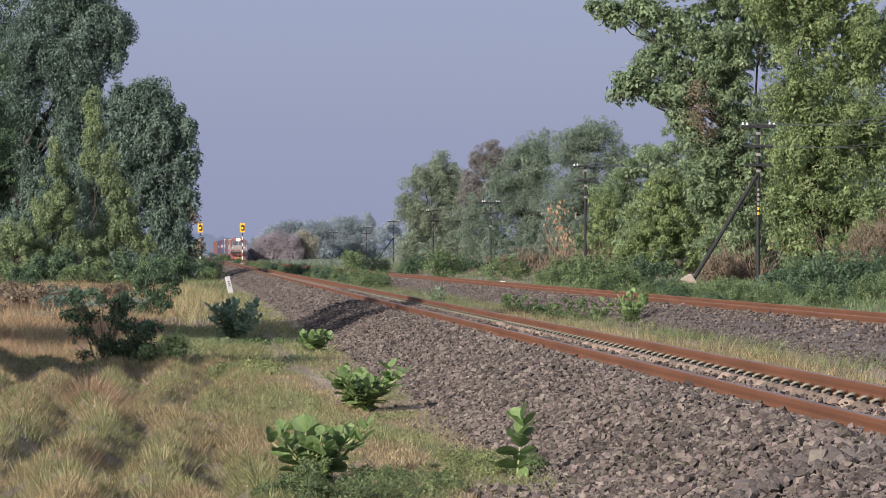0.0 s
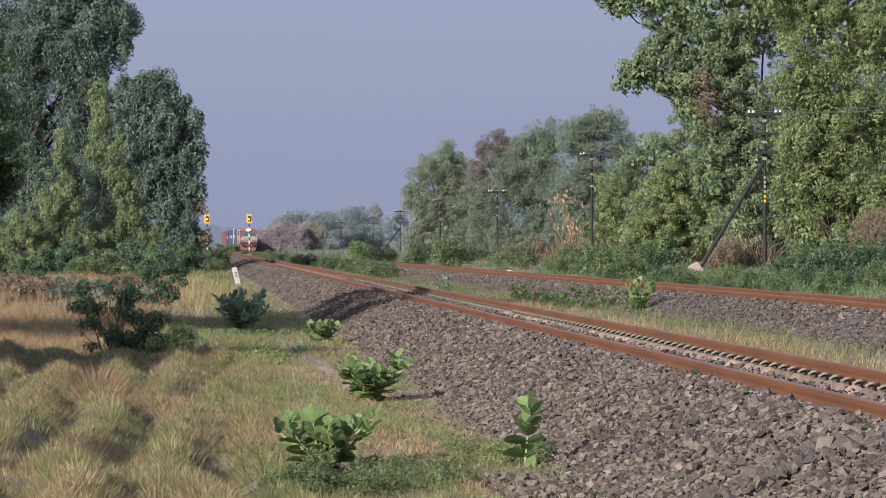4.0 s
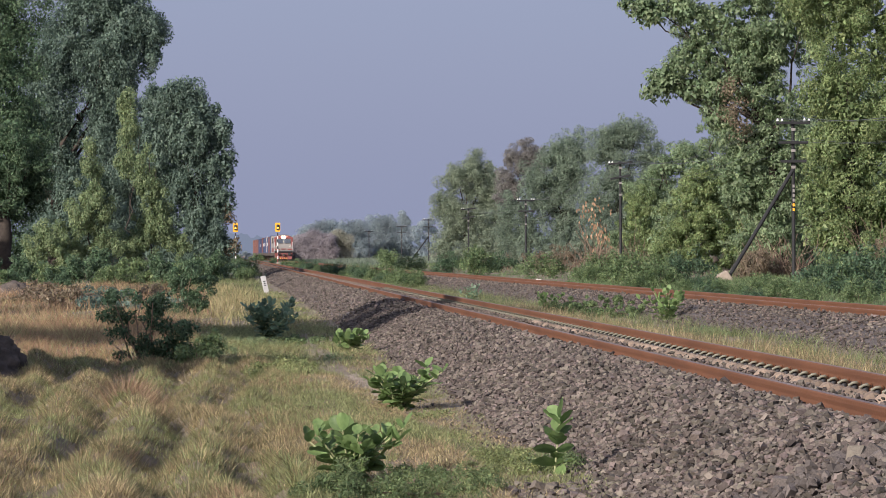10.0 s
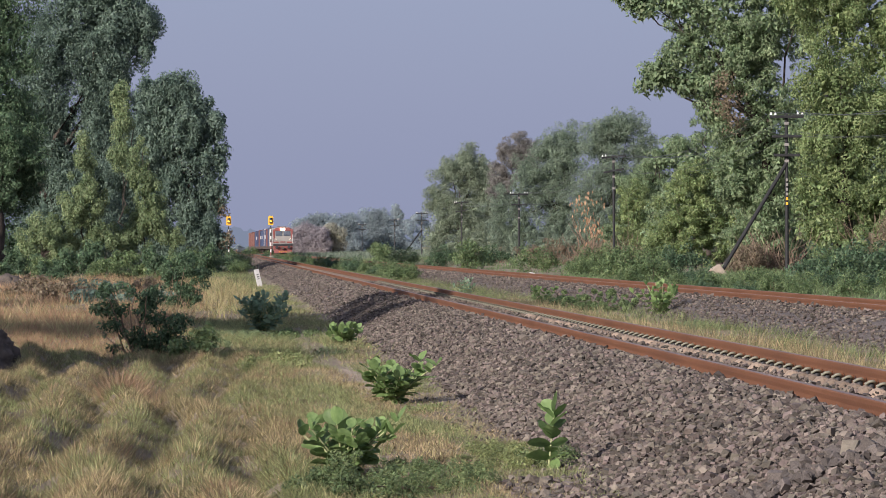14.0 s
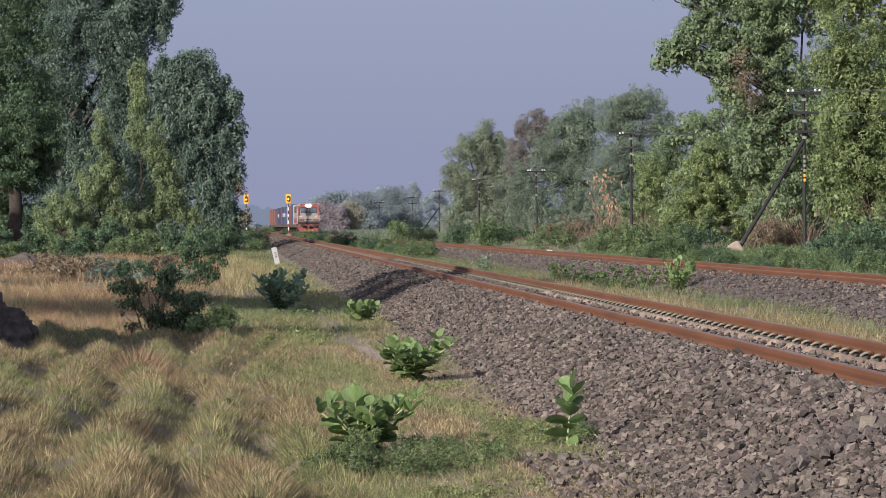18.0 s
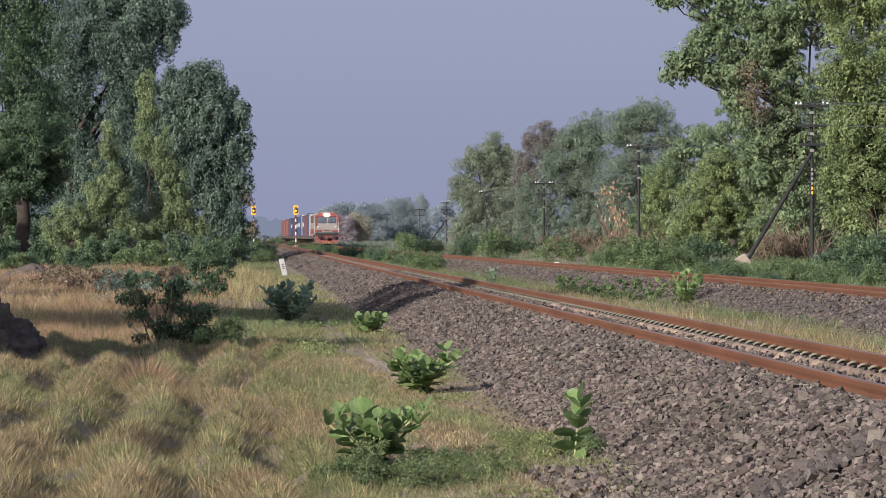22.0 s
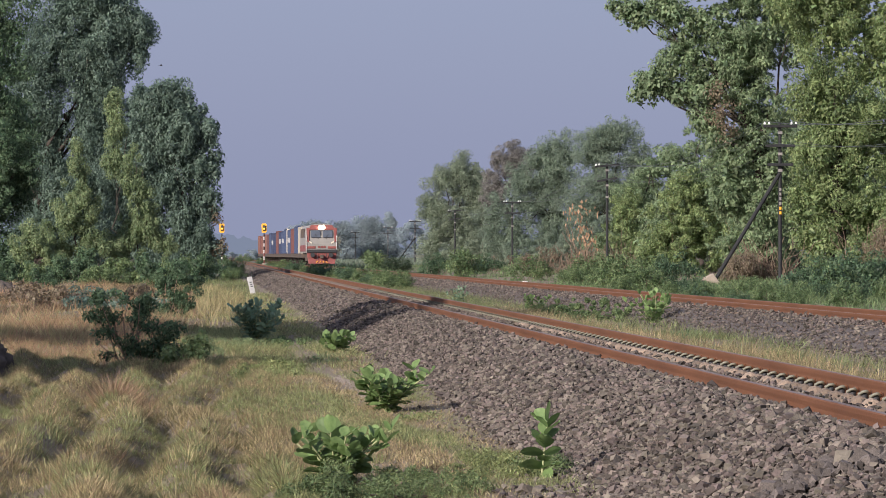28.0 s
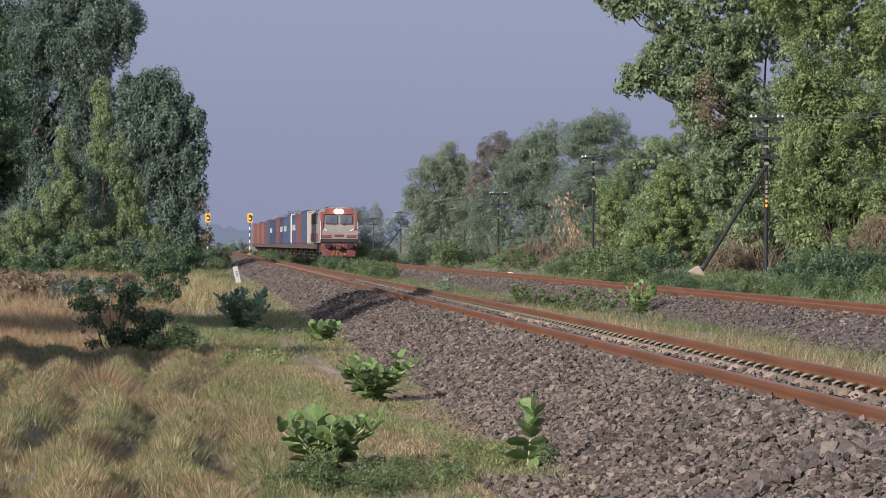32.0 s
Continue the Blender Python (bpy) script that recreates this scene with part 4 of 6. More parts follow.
tree("large round-crowned green tree with haze-greyed leaves", 39.8, 396, [(1.0, 0, 12.4, 3.0, 1.9, 1.8), (-0.6, 0, 11.0, 2.7, 2.2, 2.2), (3.0, 0, 10.3, 1.6, 1.3, 1.6), (0, 0, 7.7, 3.6, 2.9, 3.3), (-1.9, 0, 5.0, 3.0, 2.4, 3.0), (1.6, 0, 3.9, 2.7, 2.2, 2.7), (-1.7, 0, 1.7, 3.3, 2.3, 2.2)],
     620, 66000, M_LEAF_HAZED_GREY, 221, 0.4, 0.35, 0.85, 0.16, group="wood trees", shell=0.3, core=2500, flat=1.0)
tree("dense dark green tree with haze-greyed leaves in the wood", 35.0, 404, [(1.4, 0, 11.4, 2.4, 1.7, 1.7), (-0.6, 0, 10.4, 2.2, 1.8, 1.8), (1.1, 0, 8.5, 3.3, 2.7, 2.9), (-2.5, 0, 7.9, 2.2, 1.8, 2.0), (-1.7, 0, 5.7, 2.8, 2.2, 2.5), (0.8, 0, 4.6, 2.8, 2.2, 2.8), (-5.0, 0, 4.6, 2.1, 1.7, 2.5), (-3.1, 0, 2.3, 3.3, 2.3, 2.2), (0.6, 0, 1.8, 2.8, 2.2, 2.2)],
     680, 70000, M_LEAF_HAZED_GREY, 281, 0.35, 0.35, 0.85, 0.16, group="wood trees", shell=0.3, core=2500, flat=1.0)
tree("haze-greyed olive tree filling the wood's edge", 32.0, 452, [(-0.6, 0, 9.4, 1.6, 1.4, 1.6), (0.8, 0, 7.6, 2.2, 1.6, 2.0), (-0.8, 0, 5.6, 2.4, 1.6, 2.4), (0.6, 0, 3.2, 3.0, 1.8, 2.6)], 260, 34000, M_LEAF_HAZED_OLIVE, 801, 0.25, 0.35, 0.85, 0.16, group="wood trees", shell=0.2, core=1500, flat=1.0)
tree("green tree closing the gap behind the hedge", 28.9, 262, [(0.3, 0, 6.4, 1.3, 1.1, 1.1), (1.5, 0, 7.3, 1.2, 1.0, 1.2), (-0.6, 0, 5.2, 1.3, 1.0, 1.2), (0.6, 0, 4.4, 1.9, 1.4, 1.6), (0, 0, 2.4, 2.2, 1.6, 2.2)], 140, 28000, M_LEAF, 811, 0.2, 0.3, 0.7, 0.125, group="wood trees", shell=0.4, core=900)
tree("haze-greyed dun brown half-bare tree in the wood", 33.0, 428, [(0.2, 0, 11.4, 2.1, 1.6, 1.5), (-0.9, 0, 9.6, 1.9, 1.5, 1.8), (1.7, 0, 10.4, 1.6, 1.3, 1.9), (-1.5, 0, 7.2, 1.5, 1.2, 2.1)], 220, 30000, M_LEAF_HAZED_DUN, 231, 0.3, 0.35, 0.8, 0.15, limbs=8, group="wood trees", shell=0.3)
tree("haze-greyed olive tree with a rounded crown at the wood's end", 27.6, 436, [(1.0, 0, 10.1, 2.2, 1.7, 1.8), (-0.8, 0, 8.7, 2.2, 1.7, 1.7), (2.0, 0, 7.7, 2.4, 1.9, 2.4), (-2.1, 0, 6.2, 1.6, 1.2, 2.0), (0, 0, 4.7, 3.1, 2.5, 2.9), (-2.0, 0, 2.0, 2.0, 1.6, 2.3), (1.8, 0, 2.0, 2.9, 2.3, 2.4)], 440, 60000, M_LEAF_HAZED_OLIVE, 241, 0.3, 0.35, 0.85, 0.16, limbs=8, group="wood trees", shell=0.3, core=2000, flat=1.0)
tree("green tree behind the hedge", 31.0, 250, [(0, 0, 8.3, 1.4, 1.1, 1.0), (-1.0, 0, 7.1, 1.0, 0.8, 0.9), (0.7, 0, 7.0, 1.5, 1.2, 1.4), (-0.2, 0, 5.4, 1.9, 1.4, 1.4), (2.0, 0, 5.6, 1.6, 1.2, 2.6), (-0.4, 0, 3.4, 2.0, 1.4, 1.6)], 120, 26000, M_LEAF, 277, 0.25, 0.3, 0.75, 0.125, group="wood trees", shell=0.45, core=900)
tree("green tree behind the hedge", 30.4, 276, [(0, 0, 6.5, 1.1, 0.9, 0.9), (-1.0, 0, 5.3, 1.1, 0.9, 1.1), (0.5, 0, 4.9, 1.5, 1.2, 1.5), (-0.4, 0, 3.0, 1.9, 1.5, 1.8), (0.9, 0, 1.3, 2.3, 1.6, 1.5), (-1.2, 0, 1.3, 1.1, 0.9, 1.3)], 110, 24000, M_LEAF, 271, 0.25, 0.3, 0.7, 0.125, group="wood trees", shell=0.45, core=900)
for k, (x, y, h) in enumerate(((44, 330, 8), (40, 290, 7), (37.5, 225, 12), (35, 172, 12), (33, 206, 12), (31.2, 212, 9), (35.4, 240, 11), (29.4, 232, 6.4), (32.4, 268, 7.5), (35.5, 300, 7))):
    tree("green tree deep in the wood", x, y, [(0, 0, h * 0.7, 3, 2.2, h * 0.28), (1.5, 0, h * 0.4, 3, 2.2, h * 0.3), (-2, 0, h * 0.35, 2.6, 2, h * 0.3)], 120, 9000, M_LEAF_HAZED_GREY if k < 2 or k > 7 else M_LEAF, 291 + k, 0.25, 0.4, 1.0, 0.18, group="wood trees", shell=0.3)

# the creeper-grown hedge behind the poles
HEDGE = [(25.7, 215, M_LEAF_LIGHT, [(0.1, 0, 3.9, 1.4, 1.1, 1.3), (-1.0, 0, 3.3, 1.1, 0.8, 1.2), (1.2, 0, 3.2, 1.4, 1.1, 1.5), (-0.3, 0, 2.0, 1.8, 1.4, 1.4), (2.1, 0, 1.7, 1.5, 1.2, 1.4), (-1.4, 0, 1.4, 1.2, 0.9, 1.1), (0.9, 0, 0.9, 2.1, 1.0, 0.9), (0.3, 0, 4.9, 1.2, 1.0, 1.0), (1.9, 0, 4.5, 1.2, 1.0, 1.3)]),
         (27.3, 200, M_LEAF, [(0.1, 0, 2.7, 1.1, 0.9, 1.6), (-0.6, 0, 1.4, 1.4, 1.1, 1.3), (1.1, 0, 1.4, 1.3, 1.0, 1.4), (-1.1, 0, 3.7, 0.9, 0.7, 1.2), (-0.4, 0, 4.8, 0.9, 0.7, 1.0), (1.2, 0, 3.4, 0.8, 0.7, 1.2)]),
         (26.7, 250, M_LEAF_LIGHT, [(-0.2, 0, 4.1, 1.0, 0.8, 1.0), (-0.6, 0, 2.6, 1.2, 0.9, 1.4), (0.5, 0, 1.4, 1.4, 1.1, 1.2)]),
         (27.6, 262, M_LEAF, [(0, 0, 3.4, 1.4, 1.0, 1.2), (-1.4, 0, 1.6, 1.4, 1.0, 1.4), (1.4, 0, 1.8, 1.6, 1.0, 1.6)]),
         (29.6, 300, M_LEAF_HAZED_GREY, [(0, 0, 2.2, 2.0, 1.2, 1.8), (-2.2, 0, 1.4, 1.6, 1.0, 1.3), (2.0, 0, 1.5, 1.8, 1.0, 1.5)]),
         (29.6, 424, M_LEAF_HAZED_OLIVE, [(0, 0, 1.8, 2.2, 1.2, 1.8), (-2.6, 0, 1.4, 1.8, 1.0, 1.4), (2.4, 0, 1.6, 2.0, 1.0, 1.6)]),
         (34.0, 396, M_LEAF_HAZED_GREY, [(0, 0, 1.8, 2.4, 1.2, 1.8), (-2.8, 0, 1.4, 2.0, 1.0, 1.5), (2.6, 0, 1.6, 2.0, 1.0, 1.6)]),
         (31.5, 340, M_LEAF_HAZED_OLIVE, [(0, 0, 1.6, 1.8, 1.0, 1.6), (-2.2, 0, 1.0, 1.6, 1.0, 1.0), (2.4, 0, 1.8, 1.8, 1.0, 1.8)]),
         (31.0, 176, M_LEAF_LIGHT, [(0, 0, 1.8, 1.8, 1.0, 1.6), (-2.0, 0, 1.0, 1.4, 0.9, 1.0), (2.2, 0, 1.6, 1.8, 1.0, 1.8)])]
for k, (x, y, mat, shapes) in enumerate(HEDGE):
    shrub("dense green bush overgrown with creepers", x, y, shapes, 34 * len(shapes), 4600 * len(shapes), mat, 301 + 10 * k, 0.125, 0.2, 0.45, "hedge bushes", "bush", 0.5)

# low bushes between the far track and the poles
lows = [shrub("low leafy green bush beside the far track", (20.3, 19.4, 17.0)[k], (131, 165, 208)[k], [(0, 0, 0.75, 0.9, 0.9, 0.7), (0.7, 0, 0.5, 0.7, 0.7, 0.5), (-0.7, 0, 0.55, 0.7, 0.7, 0.5)], 90, 3000, mat, 341 + 10 * k, 0.095, 0.12, 0.35, "low bushes", "bush")
        for k, mat in enumerate((M_BUSH, M_LEAF_DEEP, M_BUSH))]
NEAR_POLES = [(15.4, 110, 0.5), (17.6, 109, 0.6), (19.4, 113, 0.7), (21.8, 121, 0.8), (22.6, 141, 0.9), (16.2, 125, 0.35), (18.6, 137, 0.35), (23.6, 155, 0.9), (20.4, 141, 0.3), (15.6, 134, 0.4), (14.6, 118, 0.35), (24.2, 132, 1.0), (23.2, 119, 0.8), (26.2, 148, 1.0), (14.8, 101, 0.45), (16.4, 103, 0.5), (14.4, 108, 0.35), (17.0, 115, 0.5), (15.2, 122, 0.45), (16.2, 133, 0.5), (17.4, 128, 0.55), (15.0, 143, 0.5), (18.4, 121, 0.55), (20.2, 117, 0.6)]
PAST_POLES = [(20.7, 478, 1.4), (19.0, 263, 1.1), (18.4, 191, 1.05), (17.0, 163, 1.05), (19.2, 126, 1.0), (17.6, 166, 0.8), (19.4, 194, 0.9), (21.2, 127, 1.2), (19.6, 126, 0.8), (16.6, 150, 0.75), (17.9, 151, 0.45), (16.8, 165, 0.8), (17, 182, 0.6), (18.5, 178, 0.8), (17.5, 188, 0.7), (15.8, 240, 1.3), (15.2, 252, 1.1), (14.4, 290, 1.0), (14.8, 330, 1.2), (24.5, 160, 0.8), (25.5, 150, 1.1), (21, 190, 1.0)]
BETWEEN_TRACKS = [(9.6, 209, 0.55), (9.2, 257, 0.6), (9.4, 241, 0.55), (8.9, 352, 0.8), (8.7, 385, 0.8), (8.9, 300, 0.65), (8.9, 275, 0.6), (9.3, 216, 0.45), (8.8, 290, 0.5), (8.9, 231, 0.62), (8.6, 176, 0.65), (9.3, 181, 0.6), (8.7, 205, 0.4), (8.8, 262, 0.35), (9.0, 330, 0.5), (9.1, 380, 0.5), (9.0, 430, 0.6), (9.1, 470, 0.6), (8.6, 520, 0.7), (9.6, 560, 0.8), (3.2, 490, 0.7), (1.5, 470, 0.8), (4.6, 530, 0.7), (2.6, 600, 1.0), (7.5, 640, 0.9), (9, 700, 1.2), (5.2, 680, 1.1), (1.7, 252, 0.9), (2.5, 248, 0.6), (0.4, 246, 0.8), (-1.0, 240, 0.7), (0.2, 262, 1.2), (2.9, 275, 0.9), (9.3, 187, 0.5), (9.2, 199, 0.72), (9.4, 228, 0.6), (9.3, 248, 0.75), (9.1, 284, 0.7)]
for k, (x, y, s) in enumerate(NEAR_POLES + PAST_POLES + BETWEEN_TRACKS):
    c = copy_thing(lows[k % 3], pose(x, y, -0.55 if x < 13 else -0.42, 0, 0, 71 * k))
    c.scale = (s, s, s)

# scrub at the foot of the verge trees: two builds, repeated
scrubs = [shrub("tangled green scrub under the trees", -9.5 + 6 * k, 226, [(0, 0, 0.7, 1.3, 1.0, 0.7), (1.0, 0, 0.5, 0.9, 0.8, 0.5), (-0.6, 0, 1.2, 0.7, 0.7, 0.5)], 90, 3600, mat, 381 + 10 * k, 0.13, 0.15, 0.35, "scrub under the trees", "scrub", 0.5)
          for k, mat in enumerate((M_LEAF_DEEP, M_BUSH))]
for k, (x, y, s) in enumerate(((-11.8, 222, 1.1), (-8.2, 218, 0.8), (-6.6, 229, 1.2), (-5.2, 216, 0.7), (-2.0, 224, 1.0), (-0.8, 216, 0.8), (-13.5, 214, 1.0), (-10.4, 206, 0.6), (-7.4, 204, 0.6), (-4.2, 208, 0.7), (0.2, 226, 1.1), (-1.6, 205, 0.5))):
    c = copy_thing(scrubs[k % 2], pose(x, y, -0.65, 0, 0, 83 * k))
    c.scale = (s, s, s)

# far woods, haze painted into their leaf colours, and the glowing hazy skyline
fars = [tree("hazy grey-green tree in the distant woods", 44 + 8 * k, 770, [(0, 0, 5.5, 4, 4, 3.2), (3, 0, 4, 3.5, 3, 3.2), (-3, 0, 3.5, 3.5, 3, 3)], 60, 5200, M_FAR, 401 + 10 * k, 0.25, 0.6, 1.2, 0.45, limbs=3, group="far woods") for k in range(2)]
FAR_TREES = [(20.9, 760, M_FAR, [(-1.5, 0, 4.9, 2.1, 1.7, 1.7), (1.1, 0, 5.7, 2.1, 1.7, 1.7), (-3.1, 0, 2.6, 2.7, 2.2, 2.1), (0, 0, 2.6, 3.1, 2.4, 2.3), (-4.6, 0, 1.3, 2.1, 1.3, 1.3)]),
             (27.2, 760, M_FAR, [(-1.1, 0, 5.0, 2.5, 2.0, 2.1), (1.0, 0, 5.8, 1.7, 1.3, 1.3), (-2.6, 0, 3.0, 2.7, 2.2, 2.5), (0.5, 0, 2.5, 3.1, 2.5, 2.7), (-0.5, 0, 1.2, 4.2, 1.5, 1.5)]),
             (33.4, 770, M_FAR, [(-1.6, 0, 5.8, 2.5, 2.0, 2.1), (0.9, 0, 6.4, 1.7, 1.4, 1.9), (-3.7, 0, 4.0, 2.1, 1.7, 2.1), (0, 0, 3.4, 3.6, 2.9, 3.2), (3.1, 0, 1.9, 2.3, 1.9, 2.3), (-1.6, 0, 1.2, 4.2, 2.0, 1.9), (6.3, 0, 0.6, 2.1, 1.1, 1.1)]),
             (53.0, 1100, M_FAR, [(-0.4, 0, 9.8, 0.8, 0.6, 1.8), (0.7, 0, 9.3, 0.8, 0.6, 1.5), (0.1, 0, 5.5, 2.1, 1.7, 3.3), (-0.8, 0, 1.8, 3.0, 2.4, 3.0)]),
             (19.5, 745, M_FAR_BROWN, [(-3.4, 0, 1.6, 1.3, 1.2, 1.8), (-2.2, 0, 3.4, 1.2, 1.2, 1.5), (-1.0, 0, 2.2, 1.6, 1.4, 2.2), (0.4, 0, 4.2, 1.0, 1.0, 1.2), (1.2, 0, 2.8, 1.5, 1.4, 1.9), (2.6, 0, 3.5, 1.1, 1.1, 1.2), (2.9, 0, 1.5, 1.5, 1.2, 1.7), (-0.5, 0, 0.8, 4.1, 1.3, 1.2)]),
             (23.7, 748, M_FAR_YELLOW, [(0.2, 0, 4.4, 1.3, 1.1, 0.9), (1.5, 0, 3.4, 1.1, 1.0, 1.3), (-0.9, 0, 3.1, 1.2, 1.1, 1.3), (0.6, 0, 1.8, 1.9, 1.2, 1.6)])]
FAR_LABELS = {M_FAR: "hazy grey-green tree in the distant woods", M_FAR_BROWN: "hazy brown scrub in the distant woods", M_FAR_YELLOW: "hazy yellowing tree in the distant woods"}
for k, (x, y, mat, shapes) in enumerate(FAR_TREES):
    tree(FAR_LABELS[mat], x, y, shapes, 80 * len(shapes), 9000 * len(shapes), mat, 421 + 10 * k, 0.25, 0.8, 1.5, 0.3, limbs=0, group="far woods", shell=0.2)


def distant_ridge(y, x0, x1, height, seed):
    """A low wooded skyline, its haze painted as a flat blue glow."""
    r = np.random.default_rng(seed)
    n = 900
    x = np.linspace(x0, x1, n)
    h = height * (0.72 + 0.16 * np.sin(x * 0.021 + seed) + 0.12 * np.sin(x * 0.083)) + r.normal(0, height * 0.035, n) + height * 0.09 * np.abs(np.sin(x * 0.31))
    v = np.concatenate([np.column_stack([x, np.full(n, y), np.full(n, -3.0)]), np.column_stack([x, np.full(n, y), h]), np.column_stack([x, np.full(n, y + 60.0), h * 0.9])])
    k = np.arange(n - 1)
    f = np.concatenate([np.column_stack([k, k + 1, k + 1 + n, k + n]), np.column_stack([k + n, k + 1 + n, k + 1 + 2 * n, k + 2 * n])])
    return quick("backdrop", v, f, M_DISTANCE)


tagged(put("backdrop", distant_ridge(2600, -700, 1100, 16, 3)), "wooded skyline painted as a pale blue glow for haze", "backdrop", kind="structure")

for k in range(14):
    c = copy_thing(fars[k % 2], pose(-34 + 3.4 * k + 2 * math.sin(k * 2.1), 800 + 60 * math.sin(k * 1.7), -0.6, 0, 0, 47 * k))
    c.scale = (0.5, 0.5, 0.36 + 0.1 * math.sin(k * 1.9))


# ---- trackside things ----
def signal(x, y):
    t = thing("railway_signal", x, y, -0.45, "yellow-boarded signal on a striped post showing amber", "railway signal", "signals")
    part("base", block(0.5, 0.5, 0.5, (0, 0, 0.15), 0.03), M_CONCRETE, t)
    for k in range(9):
        part("band", rod(0.07, 0.4, (0, 0, 0.6 + 0.4 * k), sides=14), M_WHITE if k % 2 else (M_BLACK if k > 3 else M_REDPAINT), t)
    bm = block(0.62, 0.08, 1.12, (0, 0, 0), 0.0)
    bmesh.ops.bevel(bm, geom=[e for e in bm.edges if abs(e.verts[0].co.y - e.verts[1].co.y) > 0.01], offset=0.07, segments=3, affect="EDGES")
    part("board", bm, M_YELLOW, t, at=pose(0, 0, 4.65))
    part("lamp_case", block(0.3, 0.16, 0.62, (0, -0.1, 4.65), 0.03), M_BLACK, t)
    part("amber_light", rod(0.11, 0.03, (0, -0.2, 4.58), Matrix.Rotation(radians(90), 3, "X"), 18), M_AMBER, t, "glowing amber light")
    part("dark_lens", rod(0.1, 0.03, (0, -0.2, 4.84), Matrix.Rotation(radians(90), 3, "X"), 18), M_GLASS, t)
    for z in (4.58, 4.84):
        part("hood", block(0.26, 0.22, 0.02, (0, -0.28, z + 0.13), 0.005), M_BLACK, t)
    return t


signal(3.7, 500), signal(8.8, 500)

post = thing("distance_post", 2.45, 168, -0.66, "leaning white distance post with dark figures", "distance post")
post.matrix_basis = pose(2.5, 166, -0.72, 0, -13, 8)
part("slab", block(0.2, 0.1, 0.88, (0, 0, 0.42), 0.015), M_PALE, post)
for k in range(3):
    part("figure_bar", block(0.085, 0.008, 0.035, (0, -0.053, 0.64 - 0.085 * k)), M_BLACK, post)

stump = thing("marker_stump", 13.9, 172, -0.42, "small broken white concrete marker", "marker")
part("stump", block(0.3, 0.22, 0.38, (0, 0, 0.12), 0.04, top=(0.8, 0.8), turn=Matrix.Rotation(radians(12), 3, "Y")), M_WHITE, stump)


def telegraph_pole(x, y, height, stay=0, tilt=0):
    t = thing("telegraph_pole", x, y, -0.5, "dark steel telegraph pole with crossarms and white insulators", "telegraph pole", "telegraph poles")
    part("pole", rod(0.085, height, (0, 0, height / 2), sides=10, r2=0.07), M_POLE, t)
    for k, (z, w) in enumerate(((height - 0.12, 1.45), (height - 0.95, 1.25), (height - 1.75, 1.1))[: 3 if stay else 2]):
        arm = part("crossarm", block(w, 0.12, 0.12, (0, -0.14, z), 0.015, Matrix.Rotation(radians(-tilt * (1 + k)), 3, "Y")), M_POLE, t)
        for s in (-0.46, -0.33, 0.33, 0.46):
            if k == 0 and (s < 0 or not tilt):
                part("insulator", joined(rod(0.045, 0.07, (s * w, -0.14, z + 0.15 + s * tilt * 0.03), r2=0.03), rod(0.055, 0.05, (s * w, -0.14, z + 0.1 + s * tilt * 0.03)), rod(0.012, 0.1, (s * w, -0.14, z + 0.07 + s * tilt * 0.03), sides=6)), M_PORCELAIN, arm, "white porcelain insulator")
    for z in (height - 0.4, height - 1.3, height - 2.0):
        part("clamp_plate", block(0.19, 0.03, 0.12, (0, -0.09, z), 0.01), M_GREYPAINT, t)
    return t


POLES = [(24.95, 174, 7.05), (24.75, 245, 6.9), (25.7, 330, 5.75), (26.2, 410, 5.95), (27.1, 500, 5.6), (28.1, 590, 5.4), (28.4, 715, 5.4), (29.0, 820, 5.2)]
for k, (x, y, h) in enumerate(POLES):
    t = telegraph_pole(x, y, h, k == 0, 5 if k in (1, 3) else 0)
    if k in (0, 4):
        foot = Vector((-3.0 if k == 0 else -2.4, -1.2, 0.3))
        head = Vector((0, 0, h - 2.1))
        d = head - foot
        part("stay_strut", rod(0.085, d.length, (foot + head) / 2, d.to_track_quat("Z", "Y").to_matrix(), 8), M_POLE, t, "slanting dark steel stay strut")
        part("stay_foot", block(0.75, 0.6, 0.75, foot + Vector((-0.1, 0, -0.05)), 0.06, Matrix.Rotation(radians(-28), 3, "Y"), (0.7, 0.8)), M_CONCRETE, t, "pale concrete block at the stay's foot")
for k in range(6):
    part("figure_bar", block(0.09, 0.01, 0.12, (0, -0.095, 4.25 - 0.2 * k)), M_GREYPAINT if k < 4 else M_YELLOW, bpy.data.objects["telegraph_pole"])

for k in range(len(POLES) - 1):
    (xa, ya, ha), (xb, yb, hb) = POLES[k], POLES[k + 1]
    for s, dz in ((-0.66, 0.08), (-0.48, 0.08), (0.48, 0.08), (0.66, 0.08), (-0.56, -0.78), (0.56, -0.78)):
        u = np.linspace(0, 1, 17)
        p = np.column_stack([xa + (xb - xa) * u + s, ya + (yb - ya) * u - 0.09, -0.5 + ha + (hb - ha) * u + dz - 0.9 * 4 * u * (1 - u)])
        v, f = tube(p, [0.007] * 17, 5)
        tagged(put("telegraph_wire", quick("telegraph_wire", v, f, M_WIRE)), "thin sagging telegraph wire between the poles", "wire", "telegraph wires")
p0 = POLES[0]
